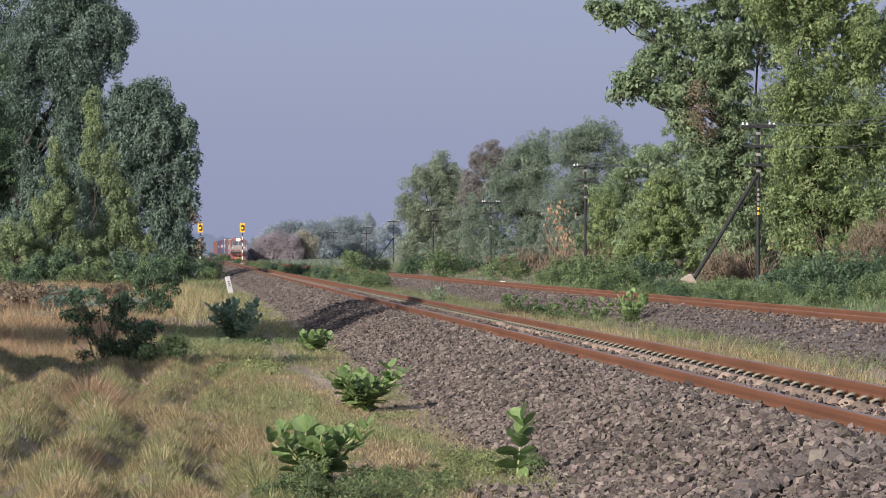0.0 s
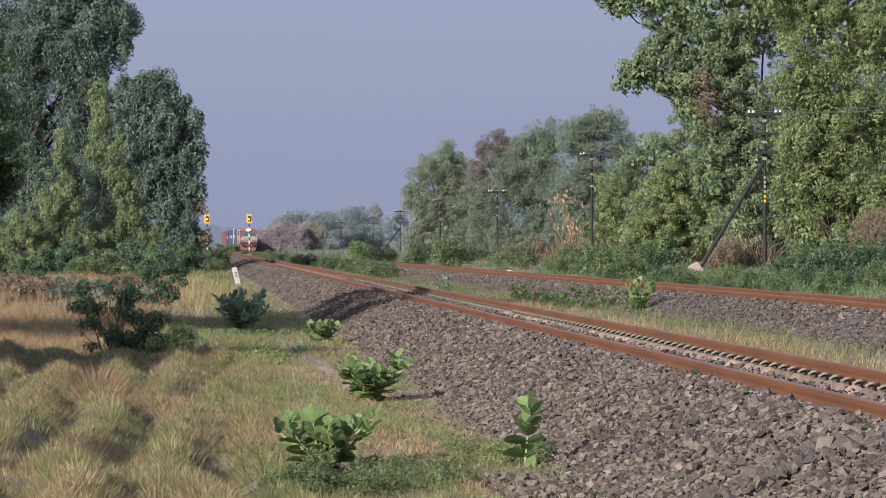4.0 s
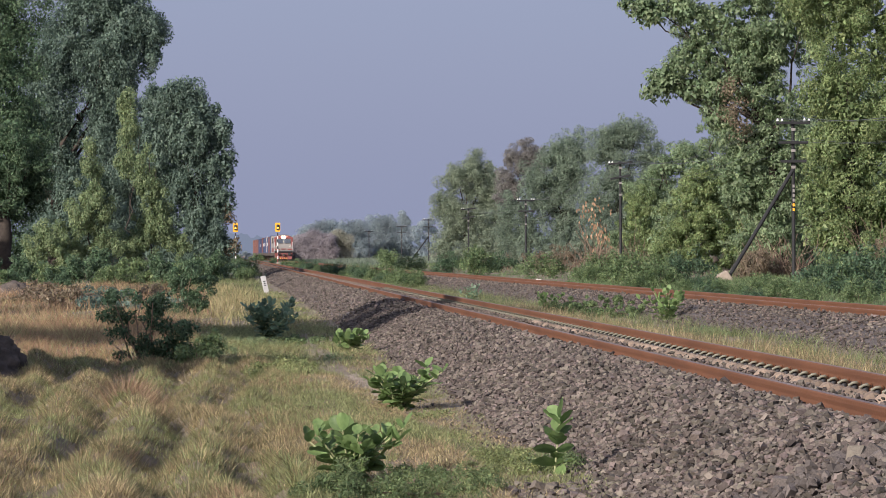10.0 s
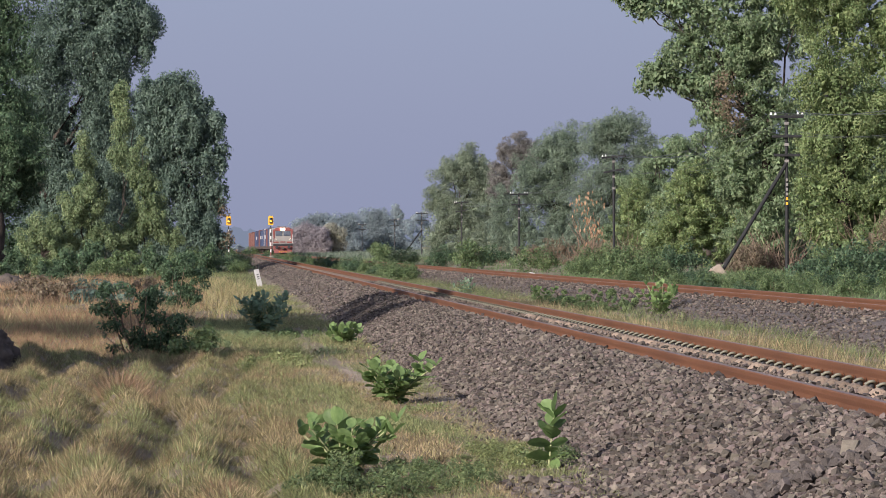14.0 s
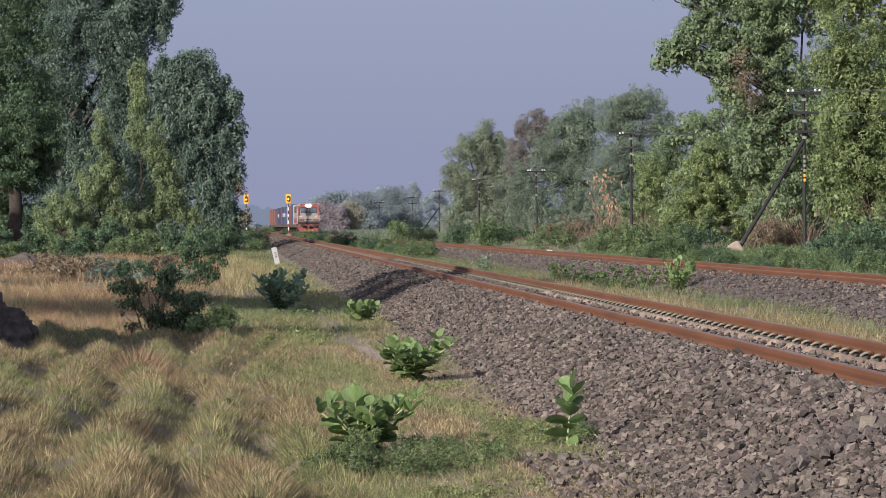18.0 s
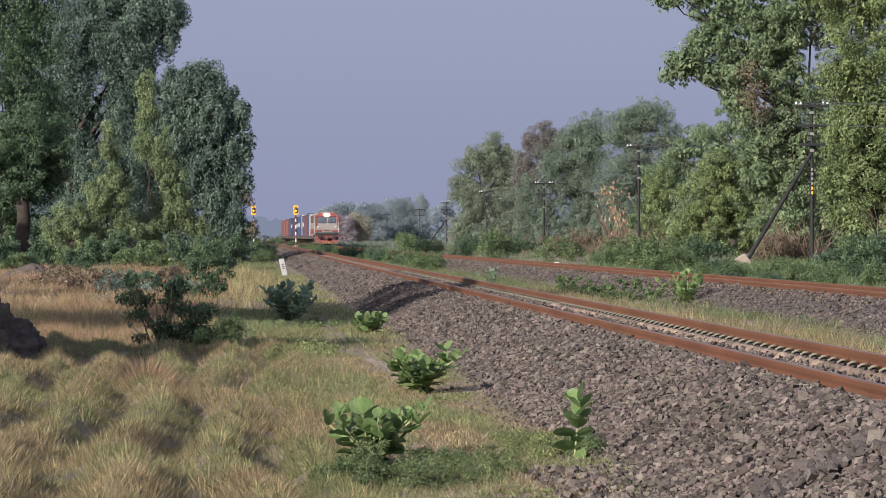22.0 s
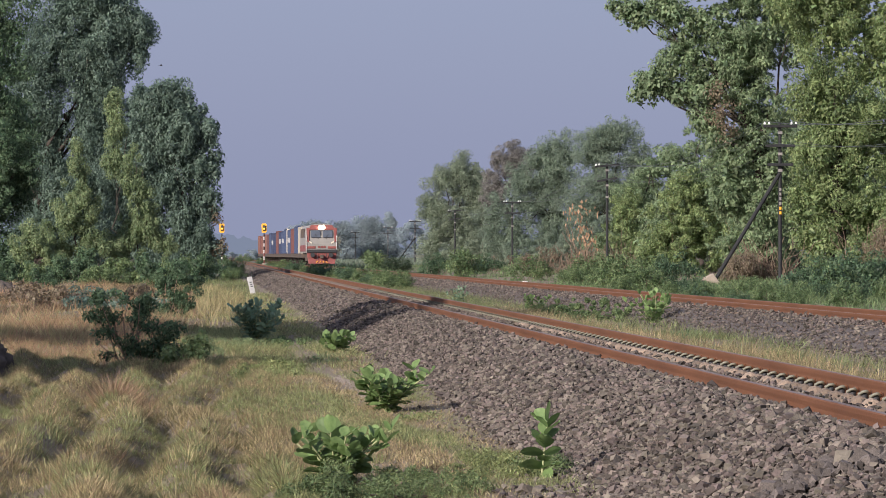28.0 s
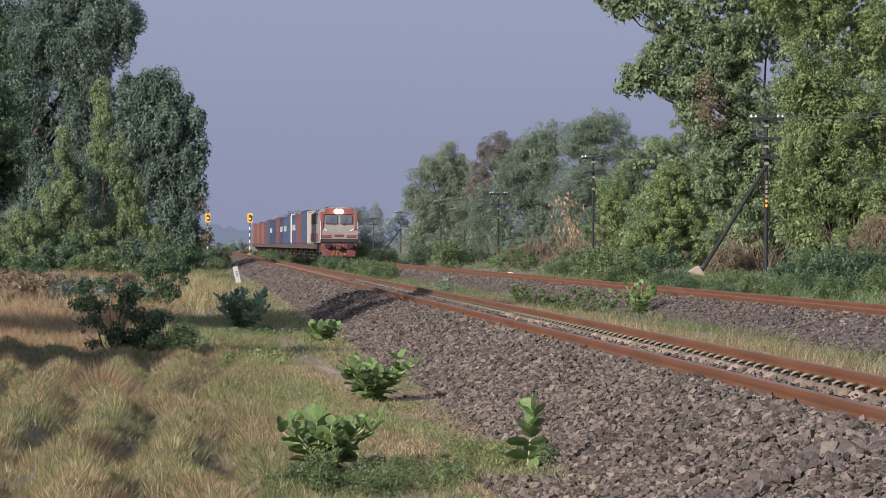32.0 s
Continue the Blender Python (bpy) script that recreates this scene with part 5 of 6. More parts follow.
for s, dz in ((-0.66, 0.08), (-0.48, 0.08), (0.48, 0.08), (0.66, 0.08), (-0.56, -0.78), (0.56, -0.78)):
    u = np.linspace(0, 1, 17)
    p = np.column_stack([p0[0] + 0.3 * u + s, p0[1] - 70 * u, -0.5 + p0[2] + dz - 0.9 * 4 * u * (1 - u)])
    v, f = tube(p, [0.007] * 17, 5)
    tagged(put("telegraph_wire", quick("telegraph_wire", v, f, M_WIRE)), "thin sagging telegraph wire between the poles", "wire", "telegraph wires")

def rounded(bm):
    for f in bm.faces:
        f.smooth = True
    return bm


# earth mounds on the verge
for x, y, r0, h in ((-3.5, 56.5, 1.05, 1.05), (-7.6, 165, 1.3, 0.62)):
    bm = bmesh.new()
    bmesh.ops.create_icosphere(bm, subdivisions=6 if y < 100 else 4, radius=1)
    for v in bm.verts:
        n = 1 + 0.22 * noise.fractal(v.co * 3.6 + Vector((x, y, 0)), 0.75, 2.2, 8)
        flare = 0.68 + 0.4 * (1 - max(v.co.z, 0)) ** 2
        v.co = Vector((v.co.x * r0 * n * flare, v.co.y * r0 * n * flare, v.co.z * h * n))
    tagged(put("earth_mound", from_bm("earth_mound", rounded(bm), M_MOUND), at=pose(x, y, -0.66)), "dark crumbly earth mound in dry grass", "earth mound", "earth mounds")


# ---- broad-leaved weeds ----
def broad_leaf(length, width, seed):
    r = np.random.default_rng(seed)
    bm = bmesh.new()
    rows = []
    for i, (u, w) in enumerate(((0, 0.22), (0.12, 0.6), (0.34, 0.93), (0.6, 1.0), (0.82, 0.8), (0.95, 0.42), (1.0, 0.08))):
        curl = 0.07 * u * u * length * r.uniform(-0.6, 1.4)
        rows.append([bm.verts.new((s * w * width / 2, u * length, 0.11 * abs(s) * w * width - curl + r.normal(0, 0.003))) for s in (-1, -0.5, 0, 0.5, 1)])
    for a, b in zip(rows, rows[1:]):
        for k in range(4):
            bm.faces.new((a[k], a[k + 1], b[k + 1], b[k]))
    for f in bm.faces:
        f.smooth = True
    return bm


LEAF_MES = [from_bm("leaf", broad_leaf(0.175, 0.122, k), M_WAX) for k in range(4)]
LEAF_DARK_MES = [from_bm("leaf", broad_leaf(0.165, 0.105, k), M_WAX_DARK) for k in range(4)]


def milkweed(label, x, y, height, stems, spread, meshes, seed, leaf=1.0, z=None, pairs=6, rise=6):
    r = np.random.default_rng(seed)
    z = -0.66 if z is None else z
    t = thing("milkweed_plant", x, y, z, label, "plant", "milkweed plants")
    for s in range(stems):
        a = 2 * math.pi * s / stems + r.normal(0, 0.3)
        lean = spread * r.uniform(0.15, 1.0) if stems > 1 else 0.03
        h = height * (r.uniform(0.6, 1.0) if stems > 1 else 1.0)
        end = np.array([math.cos(a) * lean, math.sin(a) * lean, h])
        u = np.linspace(0, 1, 6)[:, None]
        pts = np.array([math.cos(a), math.sin(a), 0]) * 0.03 + end * u
        pts[:, :2] *= u ** 0.4
        v, f = tube(pts, np.linspace(0.011, 0.005, 6), 6)
        put("stem", quick("stem", v, f, M_STEM, smooth=True), t)
        for p in range(pairs):
            w = 0.14 + 0.86 * p / (pairs - 1)
            base = Vector(pts[0] * (1 - w) + pts[-1] * w)
            for half in (0, 180):
                yaw = math.degrees(a) + 90 * (p % 2) + half + r.normal(0, 22)
                up = rise + 52 * w * w + r.normal(0, 16)
                k = leaf * (1.05 - 0.35 * abs(w - 0.6)) * r.uniform(0.75, 1.15)
                m = Matrix.Translation(base) @ pose(0, 0, 0, 0, 0, yaw) @ pose(0, 0, 0, up, r.normal(0, 24), 0) @ Matrix.Diagonal((k, k, k, 1))
                put("leaf", meshes[int(r.integers(0, len(meshes)))], t, m)
    return t


milkweed("bright green broad-leaved milkweed at the ballast's toe", 1.04, 30.2, 0.40, 14, 0.5, LEAF_MES, 501, 0.8, pairs=6, rise=0)
milkweed("broad-leaved green milkweed beside the ballast", 2.02, 43.5, 0.5, 16, 0.56, LEAF_MES, 502, 0.86, pairs=6, rise=2)
milkweed("single upright young milkweed on the ballast edge", 2.5, 29.8, 0.46, 1, 0.0, LEAF_MES, 503, 1.02, z=-0.64, pairs=9, rise=14)
milkweed("small green milkweed beside the ballast", 2.38, 68, 0.36, 16, 0.44, LEAF_MES, 504, 0.78, pairs=6)
milkweed("dark bluish green milkweed bush on the verge", 1.2, 79, 0.74, 28, 0.72, LEAF_DARK_MES, 505, 0.86, pairs=8)
milkweed("pale green milkweed between the tracks", 9.9, 88, 0.82, 17, 0.62, LEAF_MES, 506, 0.8, z=-0.58, rise=10)
milkweed("green milkweed between the tracks", 8.4, 101, 0.5, 9, 0.45, LEAF_MES, 507, 0.72, z=-0.52)
milkweed("green milkweed between the tracks", 8.3, 128, 0.5, 9, 0.45, LEAF_DARK_MES, 508, 0.75, z=-0.52)

# low creeping weeds
WEEDS_BY_BALLAST = [(2.25, 31.0, 0.34, 1.7, 0.15, M_WEED, 9000, 0.03, 0.3), (2.6, 30.4, 0.22, 0.7, 0.16, M_FERN, 2600, 0.04, 0.25), (1.2, 29.2, 0.55, 1.2, 0.28, M_FERN, 8500, 0.055, 0.16), (1.65, 28.4, 0.42, 0.9, 0.24, M_FERN, 5500, 0.05, 0.16), (1.9, 26.0, 0.5, 0.9, 0.1, M_WEED, 4000, 0.045, 0.2), (0.95, 31.0, 0.3, 0.8, 0.12, M_WEED, 2200, 0.04, 0.2), (1.0, 55.5, 0.42, 1.6, 0.22, M_WEED, 2600, 0.07, 0.22), (1.2, 53.5, 0.25, 1.2, 0.14, M_WEED, 1200, 0.06, 0.22)]
WEEDS_ON_VERGE = [(0.9, 50, 0.3, 1, 0.12, M_WEED, 900, 0.05, 0.25), (0.72, 43, 0.2, 0.8, 0.12, M_WEED, 700, 0.045, 0.25), (1.2, 44.5, 0.2, 0.9, 0.08, M_WEED, 600, 0.04, 0.3), (2.0, 35.5, 0.3, 1.2, 0.07, M_WEED, 900, 0.035, 0.3), (1.5, 36.5, 0.3, 1.4, 0.06, M_WEED, 700, 0.035, 0.25), (2.3, 42.0, 0.22, 0.9, 0.12, M_WEED, 900, 0.045, 0.25), (1.7, 78, 0.75, 3.0, 0.2, M_BUSH, 4200, 0.075, 0.3), (0.6, 72, 0.6, 3.0, 0.16, M_CREEPER, 2600, 0.075, 0.16)]
WEEDS_FARTHER = [(0.1, 66, 0.5, 2.0, 0.2, M_CREEPER, 2200, 0.075, 0.16), (2.1, 64, 0.35, 2.0, 0.1, M_CREEPER, 900, 0.06, 0.25), (9.0, 93, 0.95, 4.5, 0.62, M_BUSH, 7800, 0.075, 0.3), (8.7, 99, 0.6, 3, 0.4, M_BUSH, 3200, 0.075, 0.3), (8.3, 58, 0.25, 1, 0.25, M_GREENGRASS, 700, 0.075, 0.2), (8.1, 66, 0.4, 1.6, 0.16, M_LEAF, 1200, 0.07, 0.2), (9.0, 74, 0.4, 2.0, 0.2, M_CREEPER, 1400, 0.07, 0.25)]
for k, (x, y, rx, ry, h, mat, n, leaf, narrow) in enumerate(WEEDS_BY_BALLAST + WEEDS_ON_VERGE + WEEDS_FARTHER):
    shrub("low mat of small-leaved green weeds", x, y, [(0, 0, h * 0.4, rx, ry, h * 0.6), (rx * 0.6, ry * 0.5, h * 0.3, rx * 0.6, ry * 0.5, h * 0.5), (-rx * 0.7, -ry * 0.4, h * 0.3, rx * 0.5, ry * 0.6, h * 0.5)], 90, int(n * 1.7), mat, 601 + k, leaf * 0.62, 0.03, 0.10, "weed mats", "weed_mat", 0.1, narrow)

# woody shrub on the verge
shrub("sparse dark woody shrub on the verge", -0.8, 63, [(-0.62, 0, 1.08, 0.14, 0.3, 0.1), (-0.32, 0, 1.1, 0.2, 0.3, 0.12), (0.03, 0, 1.0, 0.2, 0.3, 0.14), (-0.52, 0, 0.82, 0.28, 0.3, 0.12), (0.0, 0, 0.74, 0.4, 0.3, 0.16), (0.4, 0, 0.55, 0.26, 0.3, 0.16), (-0.58, 0, 0.53, 0.2, 0.3, 0.14), (-0.08, 0, 0.44, 0.33, 0.3, 0.15), (0.54, 0, 0.32, 0.14, 0.3, 0.12), (-0.15, 0, 0.25, 0.4, 0.3, 0.14), (0.2, 0, 0.3, 0.3, 0.3, 0.2)],
      170, 5200, M_LEAF_DEEP, 631, 0.075, 0.04, 0.12, "woody shrubs", "shrub", 0.3, 0.2, 14)
# made-up bush, a dark shape for the shadow at the tree's base
shrub("deep green bush standing in for the shade under the trees", -0.6, 112, [(0, 0, 0.7, 0.38, 0.3, 0.5), (-0.2, 0, 1.1, 0.28, 0.3, 0.4), (0.25, 0, 1.2, 0.3, 0.3, 0.4), (0.0, 0, 0.25, 0.45, 0.3, 0.3), (0.7, 0, 1.0, 0.3, 0.3, 0.28), (0.45, 0, 0.5, 0.3, 0.3, 0.4)],
      110, 8000, M_LEAF_DEEP, 651, 0.06, 0.08, 0.2, "woody shrubs", "shrub", 0.5, 0.36, 9)
for k, (x, y, w, h) in enumerate(((-4.4, 128, 1.2, 0.7), (-2.9, 118, 0.9, 0.45), (-5.6, 140, 1.4, 0.9), (-3.6, 146, 1.0, 0.6), (-1.9, 150, 0.9, 0.5), (-1.2, 126, 0.6, 0.35))):
    shrub("dull dark thicket in the dry grass", x, y, [(0, 0, h * 0.4, w, 0.9, h * 0.6), (w * 0.6, 0, h * 0.3, w * 0.5, 0.7, h * 0.45)], 40, 2200, M_LEAF_DARK if k % 2 else M_LEAF_BROWN, 661 + 5 * k, 0.1, 0.12, 0.3, "thickets", "thicket")
shrub("leafy green weeds at the shrub's foot", 0.05, 60.5, [(0, 0, 0.25, 0.26, 0.5, 0.25), (-0.3, 0, 0.16, 0.3, 0.4, 0.16)], 40, 1500, M_LEAF_LIGHT, 641, 0.07, 0.08, 0.16, "woody shrubs", "shrub")

# dead orange leaves and withered creepers in the hedge
dead = thing("withered_palm_shrub", 24.1, 252, -0.3, "shrub with hanging dead orange leaves", "shrub")
r = np.random.default_rng(77)
for k in range(100):
    high = k < 36
    a = np.array([[r.normal(-0.2, 0.6) if high else r.normal(0.0, 0.45), r.normal(0, 0.4), r.normal(4.0, 0.25) if high else r.normal(2.4, 0.5)]])
    v, f = leaves(a, np.array([[0.2, -1.0, 0.0]]), 0.26, 0.07, 4.0, 700 + k)
    put("dead_leaf", quick("dead_leaf", v, f, M_LEAF_ORANGE), dead)
for k in range(8):
    put("stem", quick("stem", *limb((r.normal(0, 0.2), 0, 0), (r.normal(-0.6, 0.8), r.normal(0, 0.5), r.uniform(2.5, 4.2)), 0.05, 0.015, 740 + k), M_TWIG), dead)
for k, (x, y, w, h) in enumerate(((26.2, 232, 1.7, 1.3), (25.8, 268, 1.7, 1.4), (25.2, 300, 2.2, 1.6), (23.8, 179, 0.9, 1.2), (28.9, 171, 1.0, 1.8), (29.4, 172, 0.9, 2.6))):
    shrub("withered brown creepers and twigs", x, y, [(0, 0, h * 0.5, w, 1, h * 0.6), (w * 0.5, 0, h * 0.7, w * 0.6, 1, h * 0.5)], 60, 4200, M_LEAF_BROWN, 751 + 10 * k, 0.2, 0.2, 0.5, "withered creepers", "shrub", 1.2, 0.1)


def twig_thicket(x, y, w, h, n, seed):
    """Bare dry stems, bent and crossing, at the foot of the hedge."""
    r = np.random.default_rng(seed)
    t = thing("twig_thicket", x, y, -0.3, "tangle of bare brown twigs at the hedge's foot", "twigs", "twig thickets")
    pieces = []
    for k in range(n):
        a = np.array([r.uniform(-w, w), r.uniform(-0.4, 0.4), 0.0])
        b = a + [r.normal(0, 0.35 * h), r.normal(0, 0.3), h * r.uniform(0.4, 1.1)]
        pieces.append(limb(a, b, 0.022, 0.008, seed + k, sag=r.uniform(-0.1, 0.25), n=5, sides=4))
    put("twig_tangle", quick("twig_tangle", *merged(pieces), M_TWIG), t)
    v, f = crown([(0, 0, h * 0.35, w, 0.4, h * 0.35)], 40, 500, 0.1, 0.3, 0.12, 0.035, seed + 5, 1.0, shell=0.1)
    put("withered_foliage", quick("withered_foliage", v, f, M_LEAF_BROWN), t)


for k, (x, y, w, h, n) in enumerate(((25.3, 180, 1.0, 1.9, 90), (24.6, 249, 1.9, 1.9, 110), (22.6, 262, 1.5, 1.3, 60), (30.2, 180, 1.2, 2.6, 80), (21.0, 300, 1.6, 1.2, 50))):
    twig_thicket(x, y, w, h, n, 1201 + 200 * k)


# ---- the train ----
MOVERS = []


def wheelset(parent, x_half, y, r=0.42):
    turn = Matrix.Rotation(radians(90), 3, "Y")
    part("wheelset", joined(rod(r, 0.12, (-x_half, y, r), turn, 20), rod(r, 0.12, (x_half, y, r), turn, 20), rod(0.07, 2 * x_half, (0, y, r), turn, 8)), M_UNDER, parent)


def bogie(parent, y, axles, mat):
    b = part("bogie", joined(*[block(0.14, 0.9 + 1.7 * (axles - 1), 0.28, (s * 0.78, y, 0.55), 0.03) for s in (-1, 1)], block(1.5, 0.5, 0.2, (0, y, 0.6), 0.03)), mat, parent)
    for k in range(axles):
        wheelset(b, 0.533, y + (k - (axles - 1) / 2) * 1.7)


def locomotive():
    """Nose towards -y; origin under the front."""
    t = thing("locomotive", FAR_X, 674, FAR_TOP, "grey and red diesel locomotive with a lit headlight", "locomotive")
    bm = bmesh.new()
    half = [(1.36, 1.15), (1.38, 1.9), (1.38, 2.9), (1.31, 3.3), (1.07, 3.55), (0.6, 3.67), (0, 3.70)]
    ring = half + [(-x, z) for x, z in reversed(half[:-1])]
    loops = []
    for k, y in enumerate((0.12, 0.4, 0.9, 18.6)):
        s = (0.955, 0.985, 1.0, 1.0)[k]
        loops.append([bm.verts.new((x * s, y if z < 2.1 else y + (z - 2.1) * 0.16 * (k < 2), 1.15 + (z - 1.15) * (0.99 if k == 0 else 1))) for x, z in ring])
    for a, b in zip(loops, loops[1:]):
        for k in range(len(ring) - 1):
            bm.faces.new((a[k], a[k + 1], b[k + 1], b[k]))
    bm.faces.new(loops[0]), bm.faces.new(list(reversed(loops[-1])))
    bmesh.ops.recalc_face_normals(bm, faces=bm.faces[:])
    part("body", bm, M_GREYPAINT, t)
    # red forehead and cheeks round the windscreen
    lean = Matrix.Rotation(radians(-9), 3, "X")
    part("forehead", block(2.3, 0.1, 0.44, (0, 0.29, 3.36), 0.04, lean, (0.82, 1)), M_REDPAINT, t)
    for s in (-1, 1):
        part("cheek", block(0.15, 0.12, 1.25, (s * 1.19, 0.2, 2.72), 0.03, lean, (2.0, 1)), M_REDPAINT, t)
        part("windscreen", block(0.86, 0.06, 0.64, (s * 0.53, 0.17, 2.80), 0.03, lean), M_GLASS, t, "dark windscreen pane")
        part("wiper", block(0.03, 0.03, 0.5, (s * 0.45, 0.1, 2.6), 0, Matrix.Rotation(radians(35 * s), 3, "Y")), M_BLACK, t)
        part("stripe", block(0.75, 0.06, 0.2, (s * 0.92, 0.1, 1.62), 0.02), M_REDPAINT, t)
        part("marker_lamp", block(0.3, 0.05, 0.1, (s * 0.95, 0.1, 2.05), 0.03, Matrix.Rotation(radians(-32 * s), 3, "Y")), M_CREAM, t)
        part("cab_door", block(0.04, 0.75, 2.0, (s * 1.385, 1.5, 2.2), 0.02), M_GREYPAINT, t)
        part("cab_window", block(0.04, 0.7, 0.6, (s * 1.39, 2.6, 2.75), 0.02), M_GLASS, t)
        part("side_stripe", block(0.03, 17.4, 0.55, (s * 1.385, 9.8, 1.55), 0.01), M_REDPAINT, t)
        for k in range(7):
            part("side_grille", block(0.04, 1.5, 0.8, (s * 1.385, 5 + 1.8 * k, 2.9), 0.02), M_UNDER, t)
        part("buffer", rod(0.2, 0.5, (s * 0.8, -0.05, 0.95), Matrix.Rotation(radians(90), 3, "X"), 16), M_BLACK, t)
        part("handrail", rod(0.02, 1.3, (s * 1.3, 0.05, 2.0), sides=6), M_WHITE, t)
        part("headlight", rod(0.15, 0.08, (s * 0.14, 0.22, 3.36), Matrix.Rotation(radians(90), 3, "X"), 18), M_FAIRED, t, "glaring warm headlight")
    part("headlight_housing", block(0.66, 0.12, 0.34, (0, 0.29, 3.36), 0.06), M_BLACK, t)
    part("letter_bars", joined(*[block(0.18, 0.02, 0.16, (0.24 * k - 0.24, 0.06, 1.66), 0.01) for k in range(3)]), M_REDPAINT, t)
    part("bumper_beam", block(2.6, 0.3, 0.28, (0, 0.1, 1.3), 0.04), M_BLACK, t)
    part("front_panel", block(2.55, 0.2, 0.5, (0, 0.18, 0.95), 0.03), M_REDPAINT, t)
    bm = block(2.3, 0.5, 0.48, (0, 0.15, 0.42), 0.03, top=(1.06, 0.6))
    part("pilot", bm, M_REDPAINT, t)
    for k in range(4):
        part("pilot_stripe", block(0.06, 0.03, 0.2, (-0.42 + 0.28 * k, -0.11, 0.36), 0.0, Matrix.Rotation(radians(35 if k < 2 else -35), 3, "Y")), M_YELLOW, t)
    for s in (-1, 1):
        part("step", block(0.4, 0.25, 0.05, (s * 1.15, 0.15, 0.7), 0.01), M_UNDER, t)
        part("hose", rod(0.03, 0.5, (s * 0.4, -0.12, 0.85), Matrix.Rotation(radians(12 * s), 3, "Y"), 8), M_BLACK, t)
    part("coupler", block(0.3, 0.5, 0.3, (0, -0.2, 0.82), 0.04), M_UNDER, t)
    part("roof_gear", joined(block(1.2, 3.4, 0.1, (0, 7, 3.70), 0.03), block(1.0, 2.4, 0.1, (0, 12, 3.70), 0.03)), M_UNDER, t)
    part("fuel_tank", block(2.3, 4.5, 0.7, (0, 9.3, 0.75), 0.08), M_UNDER, t)
    bogie(t, 3.6, 3, M_REDPAINT), bogie(t, 15, 3, M_REDPAINT)
    return t


def flat_wagon(y):
    t = thing("flat_wagon", FAR_X, y, FAR_TOP, "long dusty flat container wagon", "wagon", "container wagons")
    part("deck", block(2.5, 13.4, 0.14, (0, 6.9, 1.02), 0.02), M_UNDER, t)
    for s in (-1, 1):
        part("side_sill", block(0.12, 13.4, 0.32, (s * 1.17, 6.9, 0.86), 0.02), M_UNDER, t)
        part("buffer_beam", block(2.4, 0.12, 0.35, (0, 6.9 + s * 6.75, 0.85), 0.02), M_UNDER, t)
    bogie(t, 2.3, 2, M_UNDER), bogie(t, 11.5, 2, M_UNDER)
    return t


BOX_MATS = {}


def container(y, length, colour, height, mark):
    key = (length, colour, height, mark)
    if key in BOX_MATS:
        return copy_thing(BOX_MATS[key], pose(FAR_X, y, FAR_TOP + 1.09))
    low, high = [c * 0.85 for c in COLOURS[colour]], [min(1, c * 1.12) for c in COLOURS[colour]]
    mat = material("container_" + colour, low, high, scale=0.8, rough=0.65, bump_scale=12)
    t = thing("shipping_container", FAR_X, y, FAR_TOP + 1.09, colour + " corrugated steel shipping container on a wagon", "container", "shipping containers")
    n = int(length / 0.28)
    ys = np.linspace(0.1, length - 0.1, 2 * n)
    for s in (-1, 1):
        x = np.where((np.arange(2 * n) // 2) % 2 == 0, 1.2, 1.165)
        v = np.concatenate([np.column_stack([s * x, ys, np.full(2 * n, z)]) for z in (0.12, height - 0.1)])
        k = np.arange(2 * n - 1)
        put("side_wall", quick("side_wall", v, np.column_stack([k, k + 1, k + 1 + 2 * n, k + 2 * n]), mat), t)
        for e in (0.06, length - 0.06):
            part("corner_post", block(0.12, 0.12, height, (s * 1.16, e, height / 2), 0.01), M_CREAM if mark == "cream end" and e < 1 else mat, t)
        for z in (0.07, height - 0.06):
            part("side_rail", block(0.1, length - 0.2, 0.12, (s * 1.17, length / 2, z), 0.01), mat, t)
    part("roof", block(2.36, length - 0.1, 0.06, (0, length / 2, height - 0.03), 0.01), mat, t)
    part("floor", block(2.3, length - 0.2, 0.12, (0, length / 2, 0.1)), M_UNDER, t)
    for e in (0.05, length - 0.05):
        part("end_wall", block(2.3, 0.06, height - 0.1, (0, e, height / 2), 0.01), M_CREAM if mark == "cream end" else mat, t)
    if mark == "cream end":
        for s in (-1, 1):
            part("cream_panel", block(0.02, 1.6, height - 0.3, (s * 1.21, 0.95, height / 2)), M_CREAM, t, "cream painted side panel")
    if mark == "bars":
        for s in (-1, 1):
            for k in range(8):
                part("letter_bar", block(0.012, 0.42, 0.5, (s * 1.207, 2.2 + 1.1 * k, height * 0.56)), M_PALE, t)
    BOX_MATS[key] = t
    return t


# container paints are muted too, with the haze mixed into them
COLOURS = {"blue": (0.05, 0.068, 0.125), "dark blue": (0.036, 0.046, 0.088), "cream": (0.36, 0.32, 0.26), "red": (0.14, 0.058, 0.052), "orange": (0.18, 0.085, 0.065), "maroon": (0.11, 0.052, 0.05)}
LOAD = ["cream", "blue", "red", "blue bars", "blue cream end", "blue bars", "dark blue bars", "red", "dark blue", "dark blue bars", "blue", "maroon", "orange", "red", "orange", "red", "orange"]
TRAIN = [(0, 674), (3, 652), (6, 629), (9, 601), (13, 560), (17, 515), (20, 476.5), (23, 437.5), (25, 408), (28, 360.8), (30, 328), (32, 292)]


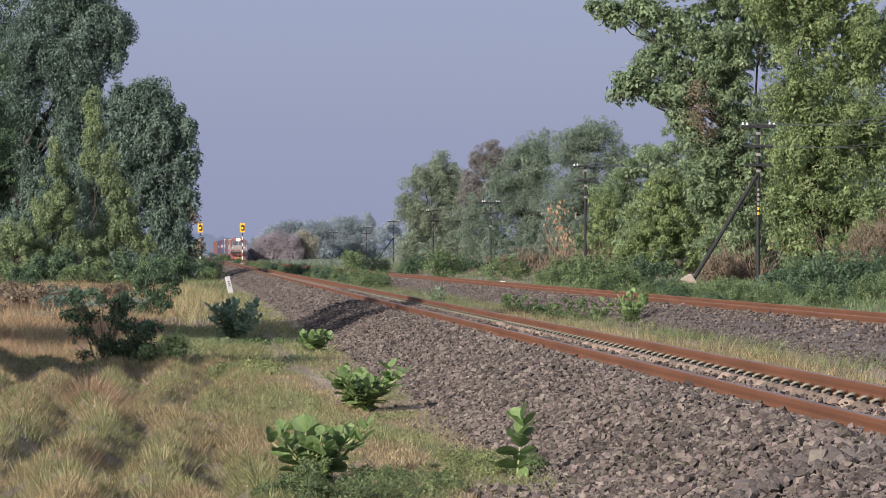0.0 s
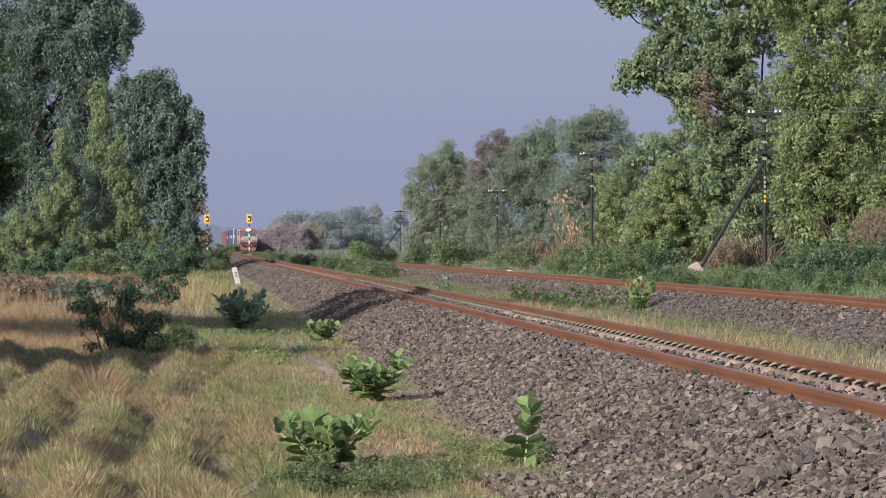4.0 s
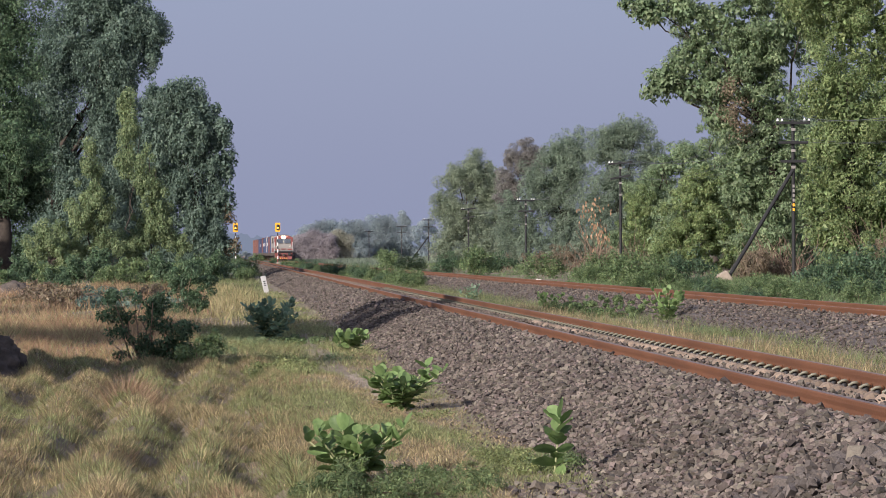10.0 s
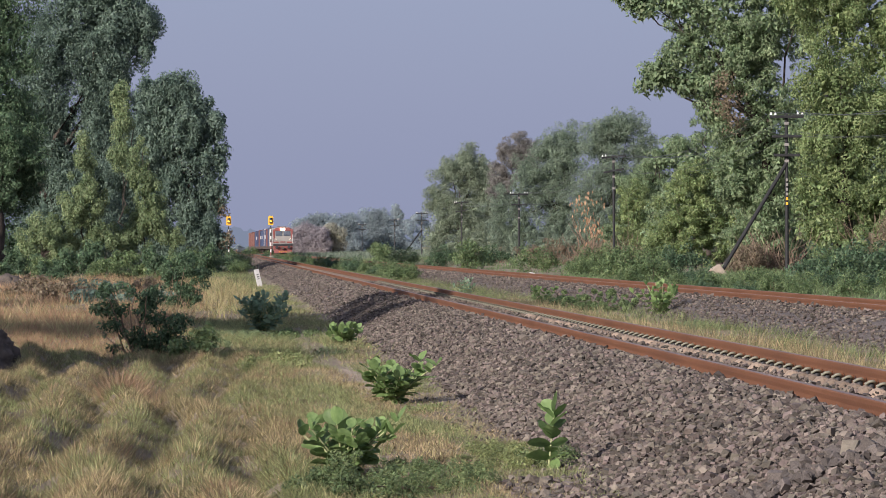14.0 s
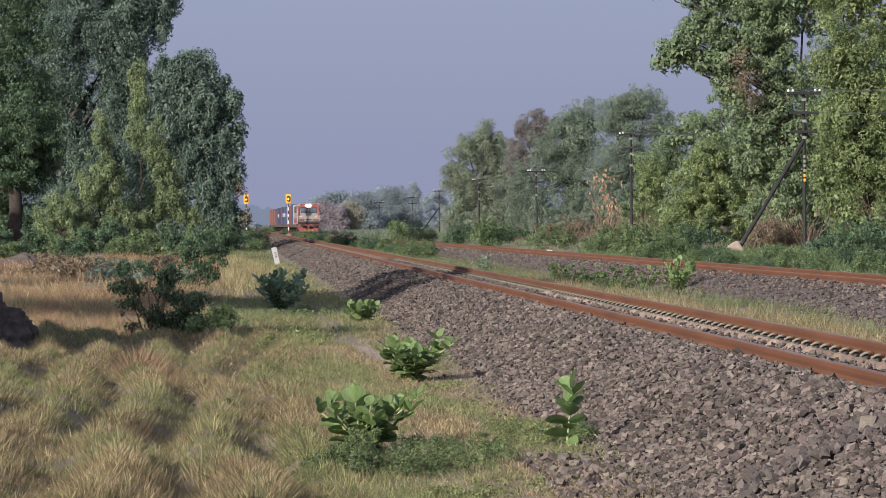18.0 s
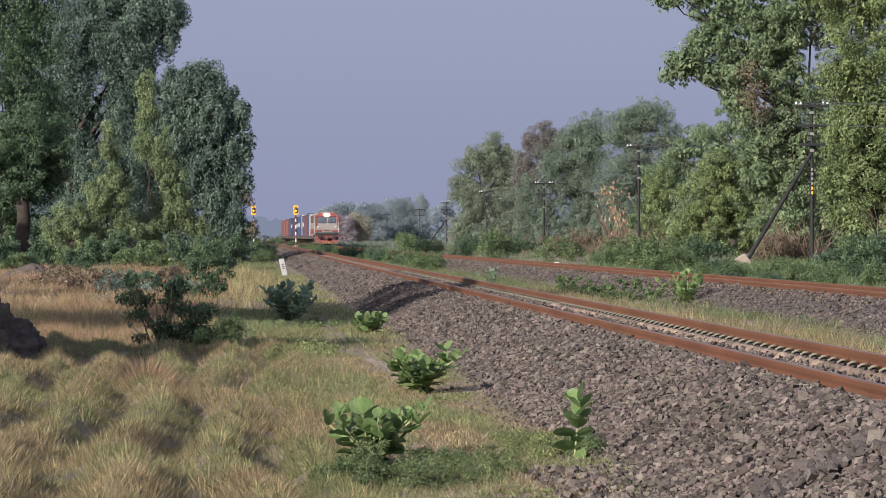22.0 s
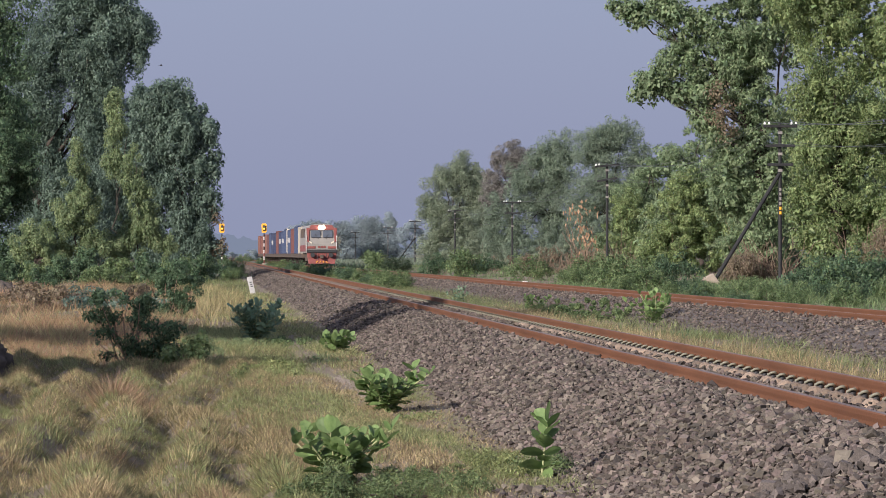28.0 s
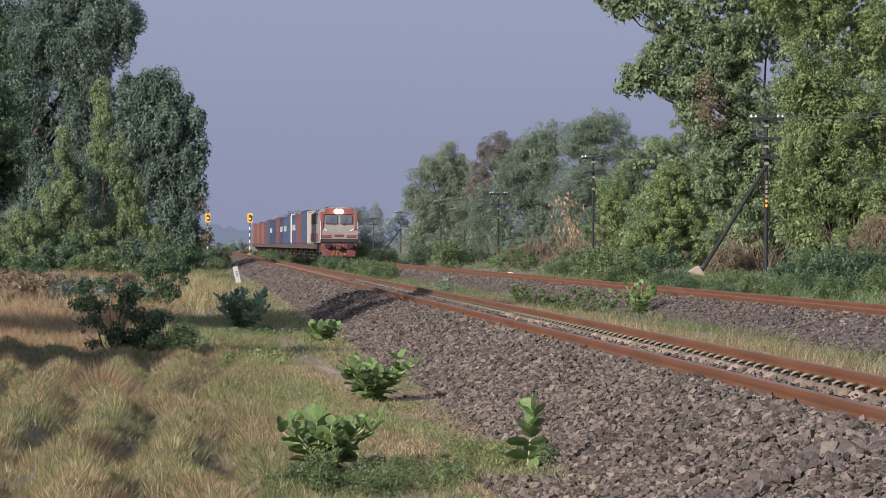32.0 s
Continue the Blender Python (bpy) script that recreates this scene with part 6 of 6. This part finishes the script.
def on_track(y, z):
    """A pose on the far track's centre line."""
    return pose(FAR_X - y * math.tan(radians(FAR_TURN)) + float(bend(y)), y, z, 0, 0, FAR_TURN if y < 220 else FAR_TURN - 0.113)


def motions():
    """The train rolls up the far track; small birds cross the sky."""
    for ob, z, back in MOVERS:
        walk(ob, [(t, on_track(y + back, z)) for t, y in TRAIN])
    for bird, (a, b) in BIRDS:
        walk(bird, [(t, pose(*[p + (q - p) * t / 32 for p, q in zip(a[:3], b[:3])], 0, 8 * math.sin(t * 2), -90 + 4 * math.sin(t))) for t in range(0, 33, 2)])


loco = locomotive()
MOVERS.append((loco, FAR_TOP, 0))
first_wagon = None
for k, load in enumerate(LOAD):
    back = 19.4 + 14.1 * k
    if first_wagon is None:
        wagon = first_wagon = flat_wagon(674 + back)
    else:
        wagon = copy_thing(first_wagon, pose(FAR_X, 674 + back, FAR_TOP))
    MOVERS.append((wagon, FAR_TOP, back))
    colour, _, mark = load.partition(" ")
    if colour == "dark":
        colour, mark = "dark blue", mark[5:]
    box = container(674 + back, 12.19, colour, 2.5 + 0.15 * (k % 3 == 1), mark)
    MOVERS.append((box, FAR_TOP + 1.09, back + 0.8))


# ---- birds ----
def bird():
    t = thing("bird", 0, 100, 8, "small dark bird in flight", "bird", "birds")
    bm = bmesh.new()
    bmesh.ops.create_uvsphere(bm, u_segments=10, v_segments=8, radius=0.5)
    for v in bm.verts:
        v.co = Vector((v.co.x * 0.035, v.co.y * 0.11, v.co.z * 0.035))
    part("body", bm, M_BLACK, t)
    for s in (-1, 1):
        part("wing", block(0.09, 0.035, 0.006, (s * 0.05, 0, 0.015), 0.002, Matrix.Rotation(radians(-20 * s), 3, "Y")), M_BLACK, t)
    part("tail", block(0.025, 0.05, 0.005, (0, -0.07, 0), 0.001), M_BLACK, t)
    return t


BIRDS = [(bird(), path) for path in (((-57.9, 100, 4.76), (181.2, 100, 5.11)), ((-57.7, 100, 4.27), (181.4, 100, 4.62)), ((-100.6, 100, 4.5), (164.4, 100, 4.8)), ((-144.0, 100, 4.4), (112.0, 100, 4.4)), ((-163.5, 150, 1.5), (22.1, 150, 8.8)))]


motions()
